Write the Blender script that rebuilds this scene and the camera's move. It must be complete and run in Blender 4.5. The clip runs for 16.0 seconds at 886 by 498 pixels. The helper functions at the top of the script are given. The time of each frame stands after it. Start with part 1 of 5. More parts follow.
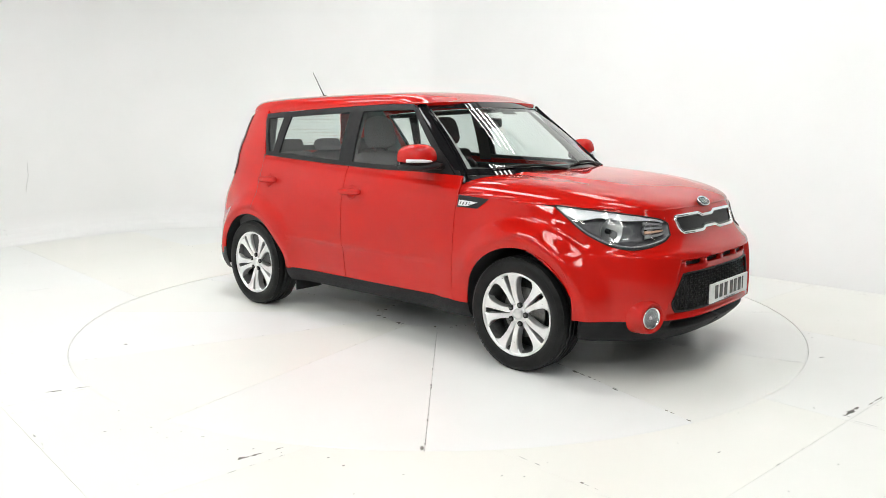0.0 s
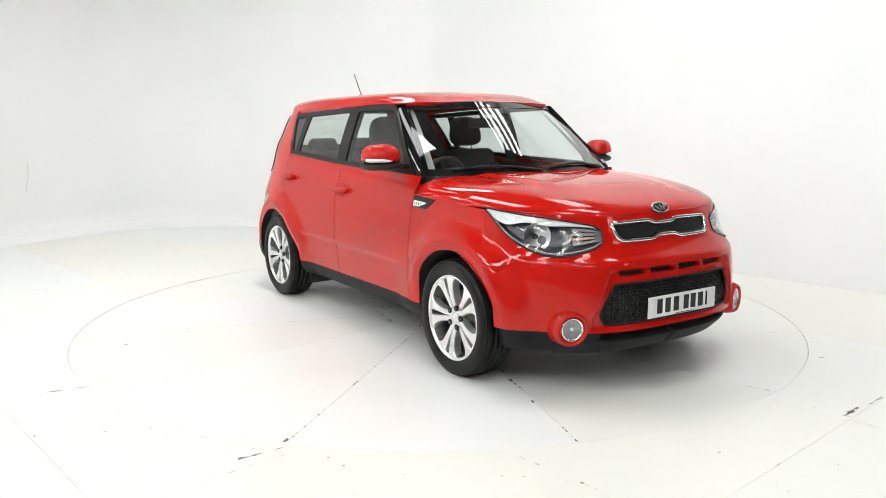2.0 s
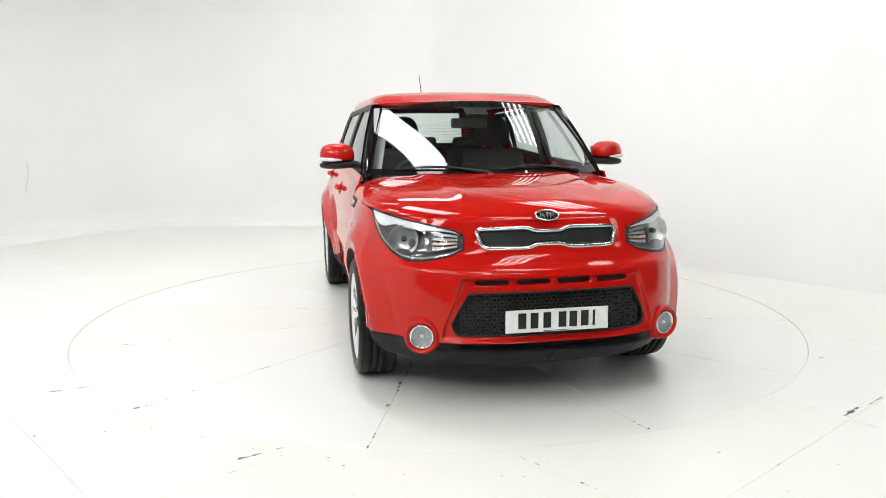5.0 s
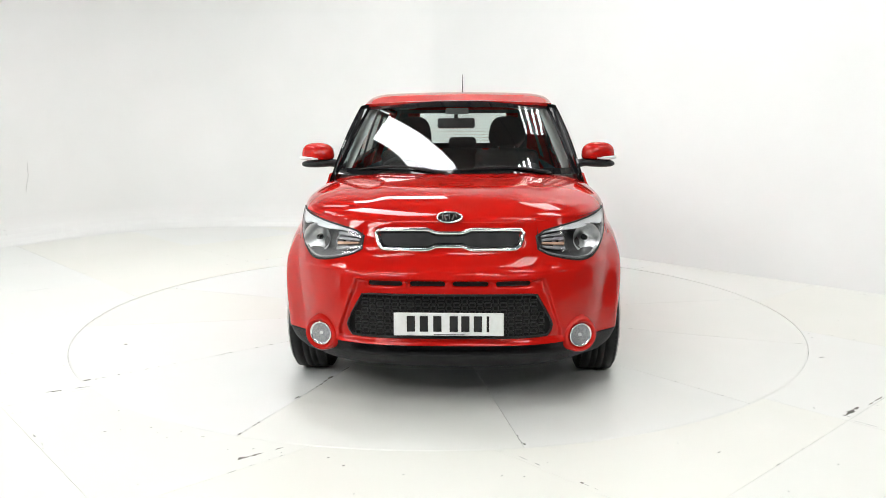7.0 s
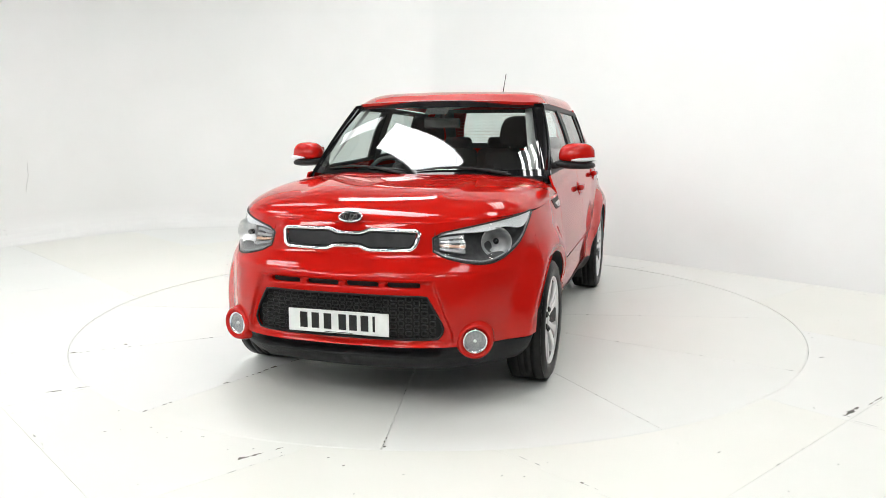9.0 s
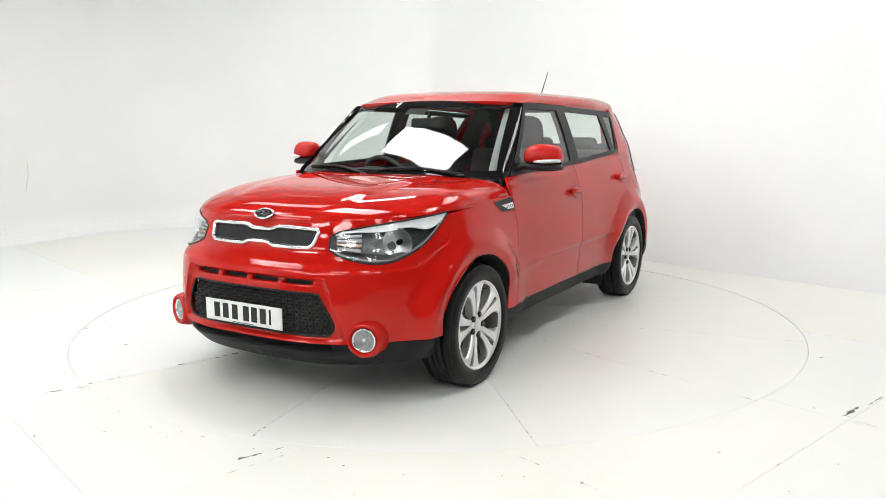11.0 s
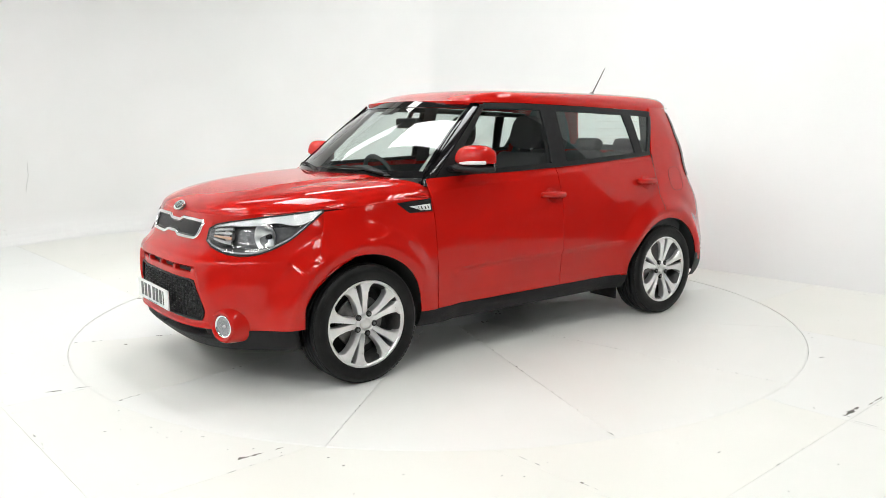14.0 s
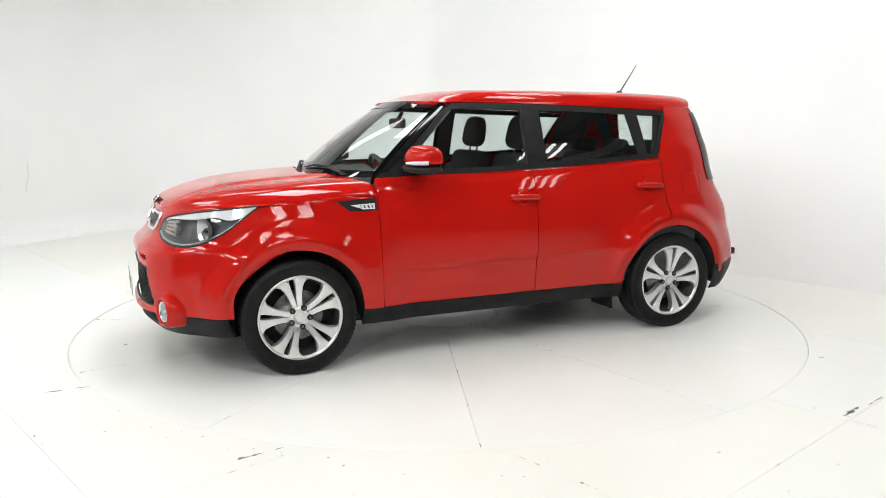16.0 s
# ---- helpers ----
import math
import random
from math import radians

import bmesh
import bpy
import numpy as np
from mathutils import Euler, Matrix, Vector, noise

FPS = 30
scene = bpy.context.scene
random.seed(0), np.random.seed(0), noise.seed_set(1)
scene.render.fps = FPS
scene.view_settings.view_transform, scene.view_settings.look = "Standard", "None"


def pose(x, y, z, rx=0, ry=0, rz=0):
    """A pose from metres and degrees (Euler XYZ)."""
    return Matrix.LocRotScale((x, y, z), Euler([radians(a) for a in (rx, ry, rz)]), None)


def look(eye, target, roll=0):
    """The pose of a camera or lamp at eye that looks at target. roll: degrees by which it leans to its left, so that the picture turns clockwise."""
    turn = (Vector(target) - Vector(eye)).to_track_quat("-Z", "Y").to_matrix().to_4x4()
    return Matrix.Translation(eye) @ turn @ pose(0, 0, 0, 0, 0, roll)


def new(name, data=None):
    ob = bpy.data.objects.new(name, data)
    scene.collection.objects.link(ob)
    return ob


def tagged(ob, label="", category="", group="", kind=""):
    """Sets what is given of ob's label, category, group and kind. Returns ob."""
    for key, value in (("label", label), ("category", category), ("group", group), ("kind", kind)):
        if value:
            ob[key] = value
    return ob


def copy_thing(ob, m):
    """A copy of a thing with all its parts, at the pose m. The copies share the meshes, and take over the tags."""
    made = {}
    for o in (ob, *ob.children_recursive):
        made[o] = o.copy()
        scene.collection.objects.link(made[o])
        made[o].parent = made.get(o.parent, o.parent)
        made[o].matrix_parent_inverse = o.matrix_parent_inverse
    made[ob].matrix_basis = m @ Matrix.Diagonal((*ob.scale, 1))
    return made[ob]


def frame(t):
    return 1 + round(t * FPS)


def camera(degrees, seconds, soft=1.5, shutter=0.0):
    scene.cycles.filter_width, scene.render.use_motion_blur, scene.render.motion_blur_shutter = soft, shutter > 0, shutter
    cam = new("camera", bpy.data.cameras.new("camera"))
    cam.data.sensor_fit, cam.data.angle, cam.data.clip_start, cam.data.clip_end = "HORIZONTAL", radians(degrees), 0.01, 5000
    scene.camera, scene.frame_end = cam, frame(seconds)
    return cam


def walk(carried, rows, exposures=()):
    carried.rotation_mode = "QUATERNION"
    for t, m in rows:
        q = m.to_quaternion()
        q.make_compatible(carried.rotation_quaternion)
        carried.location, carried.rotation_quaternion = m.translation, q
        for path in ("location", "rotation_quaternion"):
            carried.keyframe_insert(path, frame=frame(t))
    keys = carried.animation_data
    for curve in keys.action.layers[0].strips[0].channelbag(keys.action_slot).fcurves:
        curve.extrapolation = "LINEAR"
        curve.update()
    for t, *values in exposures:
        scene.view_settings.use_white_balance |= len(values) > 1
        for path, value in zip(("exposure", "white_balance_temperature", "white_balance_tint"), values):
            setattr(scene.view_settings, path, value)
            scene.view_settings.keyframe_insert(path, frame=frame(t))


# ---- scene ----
cam = camera(59.07, 16.0, soft=0.72)
EYE = (0.0, -5.721, 1.406)
AIM = look(EYE, (0.0057, -4.7339, 1.246), -0.25)
walk(cam, [(0.0, AIM), (16.0, AIM)])

# ---- world and light ----
world = bpy.data.worlds.new("studio_world")
scene.world = world
world.use_nodes = True
world.node_tree.nodes["Background"].inputs[0].default_value = (1.0, 1.0, 1.0, 1)
world.node_tree.nodes["Background"].inputs[1].default_value = 0.02
scene.view_settings.exposure = -0.54
TUBE_POWER = 34.0
PANEL_POWER = 17.0


# ---- materials ----
def mat_new(name):
    m = bpy.data.materials.new(name)
    m.use_nodes = True
    nt = m.node_tree
    return m, nt, nt.nodes["Principled BSDF"]


def noise_mix(nt, scale, a, b, lo=0.35, hi=0.65, detail=5.0, coords="Object"):
    """A colour that wanders between a and b."""
    tc = nt.nodes.new("ShaderNodeTexCoord")
    n = nt.nodes.new("ShaderNodeTexNoise")
    n.inputs["Scale"].default_value = scale
    n.inputs["Detail"].default_value = detail
    r = nt.nodes.new("ShaderNodeValToRGB")
    r.color_ramp.elements[0].position, r.color_ramp.elements[1].position = lo, hi
    r.color_ramp.elements[0].color, r.color_ramp.elements[1].color = (*a, 1), (*b, 1)
    nt.links.new(tc.outputs[coords], n.inputs["Vector"])
    nt.links.new(n.outputs["Fac"], r.inputs["Fac"])
    return r, n, tc


def surface(name, a, b=None, rough=0.5, metal=0.0, scale=8.0, bump=0.0, bump_scale=60.0, coat=0.0, spec=0.5, rough_var=0.0, lo=0.35, hi=0.65):
    m, nt, p = mat_new(name)
    p.inputs["Metallic"].default_value = metal
    p.inputs["Roughness"].default_value = rough
    p.inputs["Specular IOR Level"].default_value = spec
    p.inputs["Coat Weight"].default_value = coat
    p.inputs["Coat Roughness"].default_value = 0.015
    p.inputs["Coat IOR"].default_value = 1.41
    ramp, n, tc = noise_mix(nt, scale, a, b or a, lo, hi)
    nt.links.new(ramp.outputs["Color"], p.inputs["Base Color"])
    if rough_var:
        mr = nt.nodes.new("ShaderNodeMapRange")
        mr.inputs["To Min"].default_value, mr.inputs["To Max"].default_value = rough - rough_var, rough + rough_var
        nt.links.new(n.outputs["Fac"], mr.inputs["Value"])
        nt.links.new(mr.outputs["Result"], p.inputs["Roughness"])
    if bump:
        n2 = nt.nodes.new("ShaderNodeTexNoise")
        n2.inputs["Scale"].default_value = bump_scale
        n2.inputs["Detail"].default_value = 4.0
        bp = nt.nodes.new("ShaderNodeBump")
        bp.inputs["Strength"].default_value = bump
        bp.inputs["Distance"].default_value = 0.004
        nt.links.new(tc.outputs["Object"], n2.inputs["Vector"])
        nt.links.new(n2.outputs["Fac"], bp.inputs["Height"])
        nt.links.new(bp.outputs["Normal"], p.inputs["Normal"])
    return m


def emitter(name, colour, power):
    m, nt, p = mat_new(name)
    p.inputs["Base Color"].default_value = (0.8, 0.8, 0.8, 1)
    p.inputs["Emission Color"].default_value = (*colour, 1)
    p.inputs["Emission Strength"].default_value = power
    return m


def glass(name, tint, gloss=0.085):
    """Thin pane: a tinted clear body with a mirror-like skin."""
    m, nt, p = mat_new(name)
    out = nt.nodes["Material Output"]
    nt.nodes.remove(p)
    tr = nt.nodes.new("ShaderNodeBsdfTransparent")
    tr.inputs["Color"].default_value = (*tint, 1)
    gl = nt.nodes.new("ShaderNodeBsdfGlossy")
    gl.inputs["Roughness"].default_value = 0.0
    gl.inputs["Color"].default_value = (1, 1, 1, 1)
    lw = nt.nodes.new("ShaderNodeLayerWeight")
    lw.inputs["Blend"].default_value = 0.5
    pw = nt.nodes.new("ShaderNodeMath")
    pw.operation = "POWER"
    pw.inputs[1].default_value = 5.0
    ma = nt.nodes.new("ShaderNodeMath")
    ma.operation = "MULTIPLY_ADD"
    ma.inputs[1].default_value, ma.inputs[2].default_value = 0.93, gloss
    mx = nt.nodes.new("ShaderNodeMixShader")
    nt.links.new(lw.outputs["Facing"], pw.inputs[0])
    nt.links.new(pw.outputs["Value"], ma.inputs[0])
    nt.links.new(ma.outputs["Value"], mx.inputs["Fac"])
    nt.links.new(tr.outputs["BSDF"], mx.inputs[1])
    nt.links.new(gl.outputs["BSDF"], mx.inputs[2])
    nt.links.new(mx.outputs["Shader"], out.inputs["Surface"])
    return m


M_PAINT = surface("red_paint", (0.51, 0.0085, 0.0050), (0.48, 0.0075, 0.0046), rough=0.6, scale=3.0, coat=1.0, spec=0.0)
M_BLACK = surface("black_plastic", (0.012, 0.012, 0.013), (0.020, 0.020, 0.021), rough=0.5, spec=0.28, scale=30, bump=0.25, bump_scale=900, rough_var=0.08)
M_SILL = surface("grey_black_plastic", (0.010, 0.010, 0.011), (0.018, 0.018, 0.019), rough=0.5, spec=0.16, scale=14, bump=0.2, bump_scale=700, rough_var=0.08)
M_GLOSS = surface("gloss_black", (0.006, 0.006, 0.007), (0.009, 0.009, 0.010), rough=0.12, scale=5, coat=1.0, spec=0.0)
M_FRAME = surface("satin_black_trim", (0.010, 0.010, 0.011), (0.016, 0.016, 0.017), rough=0.45, spec=0.25, scale=20, bump=0.1, bump_scale=800)
M_CHROME = surface("chrome", (0.78, 0.78, 0.79), (0.86, 0.86, 0.87), rough=0.07, metal=1.0, scale=12, rough_var=0.03)
M_ALLOY = surface("silver_alloy", (0.76, 0.76, 0.76), (0.82, 0.82, 0.82), rough=0.30, metal=0.8, scale=25, rough_var=0.06)
# darker alloy: barrel shade put into the colour; also on the wheel nuts
M_ALLOY_DARK = surface("shade_dark_barrel_and_nut_alloy", (0.12, 0.12, 0.12), (0.18, 0.18, 0.18), rough=0.45, metal=0.8, scale=25, rough_var=0.06)
M_DISC = surface("brake_disc_steel", (0.13, 0.127, 0.124), (0.20, 0.195, 0.19), rough=0.4, metal=1.0, scale=40)
M_RUBBER = surface("tyre_rubber", (0.006, 0.006, 0.006), (0.012, 0.012, 0.012), rough=0.42, scale=18, bump=0.15, bump_scale=250, rough_var=0.1, spec=0.2)
M_HOUSING = surface("lamp_housing_grey", (0.09, 0.09, 0.095), (0.13, 0.13, 0.135), rough=0.3, metal=0.4, scale=30)
M_BROW = surface("bright_lamp_brow", (0.80, 0.81, 0.82), (0.84, 0.85, 0.86), rough=0.28, scale=30)
M_SOUTH = surface("dark_grey_workshop_wall", (0.10, 0.10, 0.10), (0.15, 0.15, 0.15), rough=0.8, scale=1.2, lo=0.3, hi=0.7)
M_LATTICE = surface("dark_grey_grille_plastic", (0.022, 0.022, 0.023), (0.034, 0.034, 0.035), rough=0.4, scale=30, spec=0.35)
M_REFLECT = surface("grey_silver_reflector", (0.30, 0.30, 0.31), (0.42, 0.42, 0.43), rough=0.42, metal=0.9, scale=90)
# underbody and liners; also the shade put into hollows as flat black
M_DARK = surface("underbody_and_hollow_black", (0.010, 0.010, 0.010), (0.018, 0.018, 0.018), rough=0.8, scale=10)
M_CABIN = surface("charcoal_cabin_plastic", (0.034, 0.034, 0.035), (0.050, 0.050, 0.051), rough=0.55, scale=20, bump=0.25, bump_scale=500)
M_CLOTH = surface("charcoal_seat_cloth", (0.045, 0.045, 0.047), (0.070, 0.070, 0.073), rough=0.95, scale=220, bump=0.5, bump_scale=900, spec=0.1)
M_LINING = surface("light_grey_lining", (0.42, 0.42, 0.41), (0.48, 0.48, 0.47), rough=0.9, scale=120, bump=0.2, bump_scale=600)
M_GLASS = glass("clear_glass", (0.86, 0.92, 0.90))
M_TINT = glass("tinted_glass", (0.78, 0.84, 0.82))
M_LENS = glass("lamp_lens", (0.95, 0.96, 0.97), 0.045)
M_RIBBED = surface("dull_grey_reflector", (0.34, 0.34, 0.35), (0.42, 0.42, 0.43), rough=0.4, metal=0.3, scale=60)
M_AMBER = surface("amber_reflector", (0.50, 0.32, 0.22), (0.56, 0.37, 0.27), rough=0.2, scale=60)
M_TAIL = surface("tail_lamp_red", (0.028, 0.002, 0.003), (0.045, 0.003, 0.004), rough=0.25, scale=30, spec=0.3)
M_PLATE = surface("white_plate", (0.78, 0.79, 0.78), (0.82, 0.83, 0.82), rough=0.35, scale=40)
M_WHITE = surface("white_trim", (0.74, 0.75, 0.75), (0.8, 0.8, 0.8), rough=0.3, scale=30)
M_SILVER = surface("silver_reflector", (0.70, 0.71, 0.72), (0.80, 0.80, 0.80), rough=0.34, metal=1.0, scale=60)
M_STUDIO_WALL = surface("white_painted_wall", (0.80, 0.805, 0.795), (0.84, 0.84, 0.835), rough=0.75, scale=0.9, bump=0.06, bump_scale=40, lo=0.3, hi=0.7)
M_FLOOR = surface("white_painted_board", (0.79, 0.805, 0.79), (0.83, 0.835, 0.83), rough=0.34, scale=1.1, bump=0.04, bump_scale=25, rough_var=0.10, spec=0.3, lo=0.3, hi=0.7)
def vary_boards(m, warm):
    """Each board takes its own slight cast."""
    nt = m.node_tree
    p = nt.nodes["Principled BSDF"]
    src = p.inputs["Base Color"].links[0].from_socket
    info = nt.nodes.new("ShaderNodeObjectInfo")
    rr = nt.nodes.new("ShaderNodeValToRGB")
    rr.color_ramp.elements[0].color, rr.color_ramp.elements[1].color = (1, 1, 1, 1), (*warm, 1)
    mx = nt.nodes.new("ShaderNodeMix")
    mx.data_type, mx.blend_type = "RGBA", "MULTIPLY"
    mx.inputs["Factor"].default_value = 1.0
    nt.links.new(info.outputs["Random"], rr.inputs["Fac"])
    nt.links.new(src, mx.inputs["A"])
    nt.links.new(rr.outputs["Color"], mx.inputs["B"])
    nt.links.new(mx.outputs["Result"], p.inputs["Base Color"])


vary_boards(M_FLOOR, (1.0, 0.985, 0.93))
M_TABLE = surface("white_painted_turntable", (0.79, 0.80, 0.785), (0.83, 0.835, 0.825), rough=0.32, scale=1.3, bump=0.04, bump_scale=25, rough_var=0.10, spec=0.3, lo=0.3, hi=0.7)
vary_boards(M_TABLE, (0.99, 0.985, 0.95))
M_JOINT = surface("dirty_joint", (0.20, 0.20, 0.19), (0.42, 0.42, 0.40), rough=0.9, scale=3)
M_CRACK = surface("chipped_dark_joint", (0.06, 0.06, 0.055), (0.25, 0.24, 0.22), rough=0.9, scale=25)
M_CEILING = surface("grey_sheet_ceiling", (0.15, 0.140, 0.133), (0.19, 0.178, 0.168), rough=0.8, scale=1.5)
M_RIB = surface("ceiling_rib", (0.045, 0.042, 0.04), (0.07, 0.066, 0.064), rough=0.7, scale=3)
M_TUBE = emitter("lit_tube", (0.982, 0.998, 0.975), TUBE_POWER)
M_PANEL = emitter("lit_panel", (0.97, 0.99, 1.0), PANEL_POWER)
M_TUBE_DIM = emitter("dim_lit_tube", (0.982, 0.998, 0.975), 15.0)
M_PANEL_DIM = emitter("dim_lit_panel", (0.97, 0.99, 1.0), 4.5)


# ---- mesh helpers ----
def part(name, bm, material, parent=None, label="", smooth=True):
    """Links a bmesh as one mesh object under a thing or a part."""
    me = bpy.data.meshes.new(name)
    bm.to_mesh(me)
    bm.free()
    me.materials.append(material)
    if smooth:
        for f in me.polygons:
            f.use_smooth = True
    ob = new(name, me)
    ob.parent = parent
    if label:
        tagged(ob, label)
    return ob


def thing(name, label, category, group="", m=None):
    ob = new(name)
    ob.empty_display_size = 0.2
    if m is not None:
        ob.matrix_basis = m
    return tagged(ob, label, category, group)


def sheet(bm, fn, nu, nv, flip=False, flange=0.0, us=None, vs=None):
    """A grid patch of fn(u, v), u and v from 0 to 1, with its rim turned inwards by flange."""
    us = us or [i / nu for i in range(nu + 1)]
    vs = vs or [j / nv for j in range(nv + 1)]
    g = [[Vector(fn(u, v)) for v in vs] for u in us]
    a, b = len(us), len(vs)
    vt = [[bm.verts.new(p) for p in row] for row in g]

    def quad(p, q, r, s):
        if flip:
            p, q, r, s = s, r, q, p
        try:
            bm.faces.new((p, q, r, s))
        except ValueError:
            pass

    for i in range(a - 1):
        for j in range(b - 1):
            quad(vt[i][j], vt[i + 1][j], vt[i + 1][j + 1], vt[i][j + 1])
    if flange:
        def normal(i, j):
            du = g[min(i + 1, a - 1)][j] - g[max(i - 1, 0)][j]
            dv = g[i][min(j + 1, b - 1)] - g[i][max(j - 1, 0)]
            n = du.cross(dv)
            if n.length < 1e-12:
                n = Vector((0, 0, 1))
            n.normalize()
            return -n if flip else n
        loop = [(i, 0) for i in range(a)] + [(a - 1, j) for j in range(1, b)] + [(i, b - 1) for i in range(a - 2, -1, -1)] + [(0, j) for j in range(b - 2, 0, -1)]
        top = [bm.verts.new(g[i][j]) for i, j in loop]
        low = [bm.verts.new(g[i][j] - normal(i, j) * flange) for i, j in loop]
        for k in range(len(loop)):
            k2 = (k + 1) % len(loop)
            quad(top[k2], top[k], low[k], low[k2])
    return vt


def box(bm, x0, x1, y0, y1, z0, z1, bevel=0.0, m=None, seg=2):
    r = bmesh.ops.create_cube(bm, size=1.0)
    vs = r["verts"]
    for v in vs:
        v.co = Vector(((x0 + x1) / 2 + v.co.x * (x1 - x0), (y0 + y1) / 2 + v.co.y * (y1 - y0), (z0 + z1) / 2 + v.co.z * (z1 - z0)))
    es = list({e for v in vs for e in v.link_edges})
    if bevel:
        res = bmesh.ops.bevel(bm, geom=es, offset=bevel, segments=seg, profile=0.5, affect="EDGES")
        vs = list({v for f in res["faces"] for v in f.verts} | {v for v in vs if v.is_valid})
    if m is not None:
        bmesh.ops.transform(bm, matrix=m, verts=[v for v in vs if v.is_valid])


def tube(bm, pts, r, n=8, closed=False, squash=1.0):
    """A round bar along a line of points."""
    pts = [Vector(p) for p in pts]
    rings = []
    for i, p in enumerate(pts):
        if closed:
            d = pts[(i + 1) % len(pts)] - pts[i - 1]
        else:
            d = pts[min(i + 1, len(pts) - 1)] - pts[max(i - 1, 0)]
        d.normalize()
        up = Vector((0, 0, 1)) if abs(d.z) < 0.9 else Vector((1, 0, 0))
        a = d.cross(up).normalized()
        b = d.cross(a).normalized()
        rr = r[i] if isinstance(r, (list, tuple)) else r
        rings.append([bm.verts.new(p + (a * math.cos(k * math.tau / n) + b * math.sin(k * math.tau / n) * squash) * rr) for k in range(n)])
    cnt = len(rings)
    for i in range(cnt if closed else cnt - 1):
        A, B = rings[i], rings[(i + 1) % cnt]
        for k in range(n):
            bm.faces.new((A[k], B[k], B[(k + 1) % n], A[(k + 1) % n]))
    if not closed:
        bm.faces.new(rings[0])
        bm.faces.new(rings[-1][::-1])


def lathe(bm, prof, n=48, axis="y", closed=False, start=0.0):
    """Turns a profile of (radius, offset) about an axis."""
    rings = []
    for r, o in prof:
        ring = []
        for k in range(n):
            c, s = math.cos(start + k * math.tau / n) * r, math.sin(start + k * math.tau / n) * r
            ring.append(bm.verts.new((c, o, s) if axis == "y" else (o, c, s) if axis == "x" else (c, s, o)))
        rings.append(ring)
    m = len(rings)
    for i in range(m if closed else m - 1):
        A, B = rings[i], rings[(i + 1) % m]
        for k in range(n):
            bm.faces.new((A[k], B[k], B[(k + 1) % n], A[(k + 1) % n]))
    return rings


def curve_at(table, x):
    """Smooth value of a short table of (place, value)."""
    xs = [a for a, _ in table]
    ys = [b for _, b in table]
    if x <= xs[0]:
        return ys[0]
    if x >= xs[-1]:
        return ys[-1]
    k = 0
    while xs[k + 1] < x:
        k += 1

    def slope(i):
        if i == 0 or i == len(xs) - 1:
            j = max(1, min(i, len(xs) - 1)) if i else 1
            return (ys[j] - ys[j - 1]) / (xs[j] - xs[j - 1])
        return (ys[i + 1] - ys[i - 1]) / (xs[i + 1] - xs[i - 1])
    h = xs[k + 1] - xs[k]
    t = (x - xs[k]) / h
    return (2 * t**3 - 3 * t * t + 1) * ys[k] + (t**3 - 2 * t * t + t) * h * slope(k) + (3 * t * t - 2 * t**3) * ys[k + 1] + (t**3 - t * t) * h * slope(k + 1)


def lerp(a, b, t):
    return a + (b - a) * t


def ramp01(t):
    t = max(0.0, min(1.0, t))
    return t * t * (3 - 2 * t)


# ---- the studio ----
WALL_TOP = 4.45
COVE = 0.30


def wall_line(n_arc=14):
    """Plan of the curved studio wall, corner points with rounded turns."""
    corners = [(-7.6, -9.0, 0.5), (-5.55, 2.75, 1.0), (-4.2, 5.12, 2.2), (-0.75, 5.22, 3.4), (8.0, -4.2, 1.5), (8.4, -9.0, 0.5)]
    pts = []
    cnt = len(corners)
    for i in range(cnt):
        p = Vector(corners[i][:2])
        a = (Vector(corners[i - 1][:2]) - p).normalized()
        b = (Vector(corners[(i + 1) % cnt][:2]) - p).normalized()
        ang = a.angle(b)
        cut = min(corners[i][2] * 0.6, 2.0)
        s, e = p + a * cut, p + b * cut
        for k in range(n_arc + 1):
            t = k / n_arc
            pts.append(s * (1 - t) ** 2 + p * 2 * t * (1 - t) + e * t * t)
    fine = []
    for i, p in enumerate(pts):
        q = pts[(i + 1) % len(pts)]
        k = max(1, round((q - p).length / 0.6))
        fine += [p.lerp(q, j / k) for j in range(k)]
    return fine


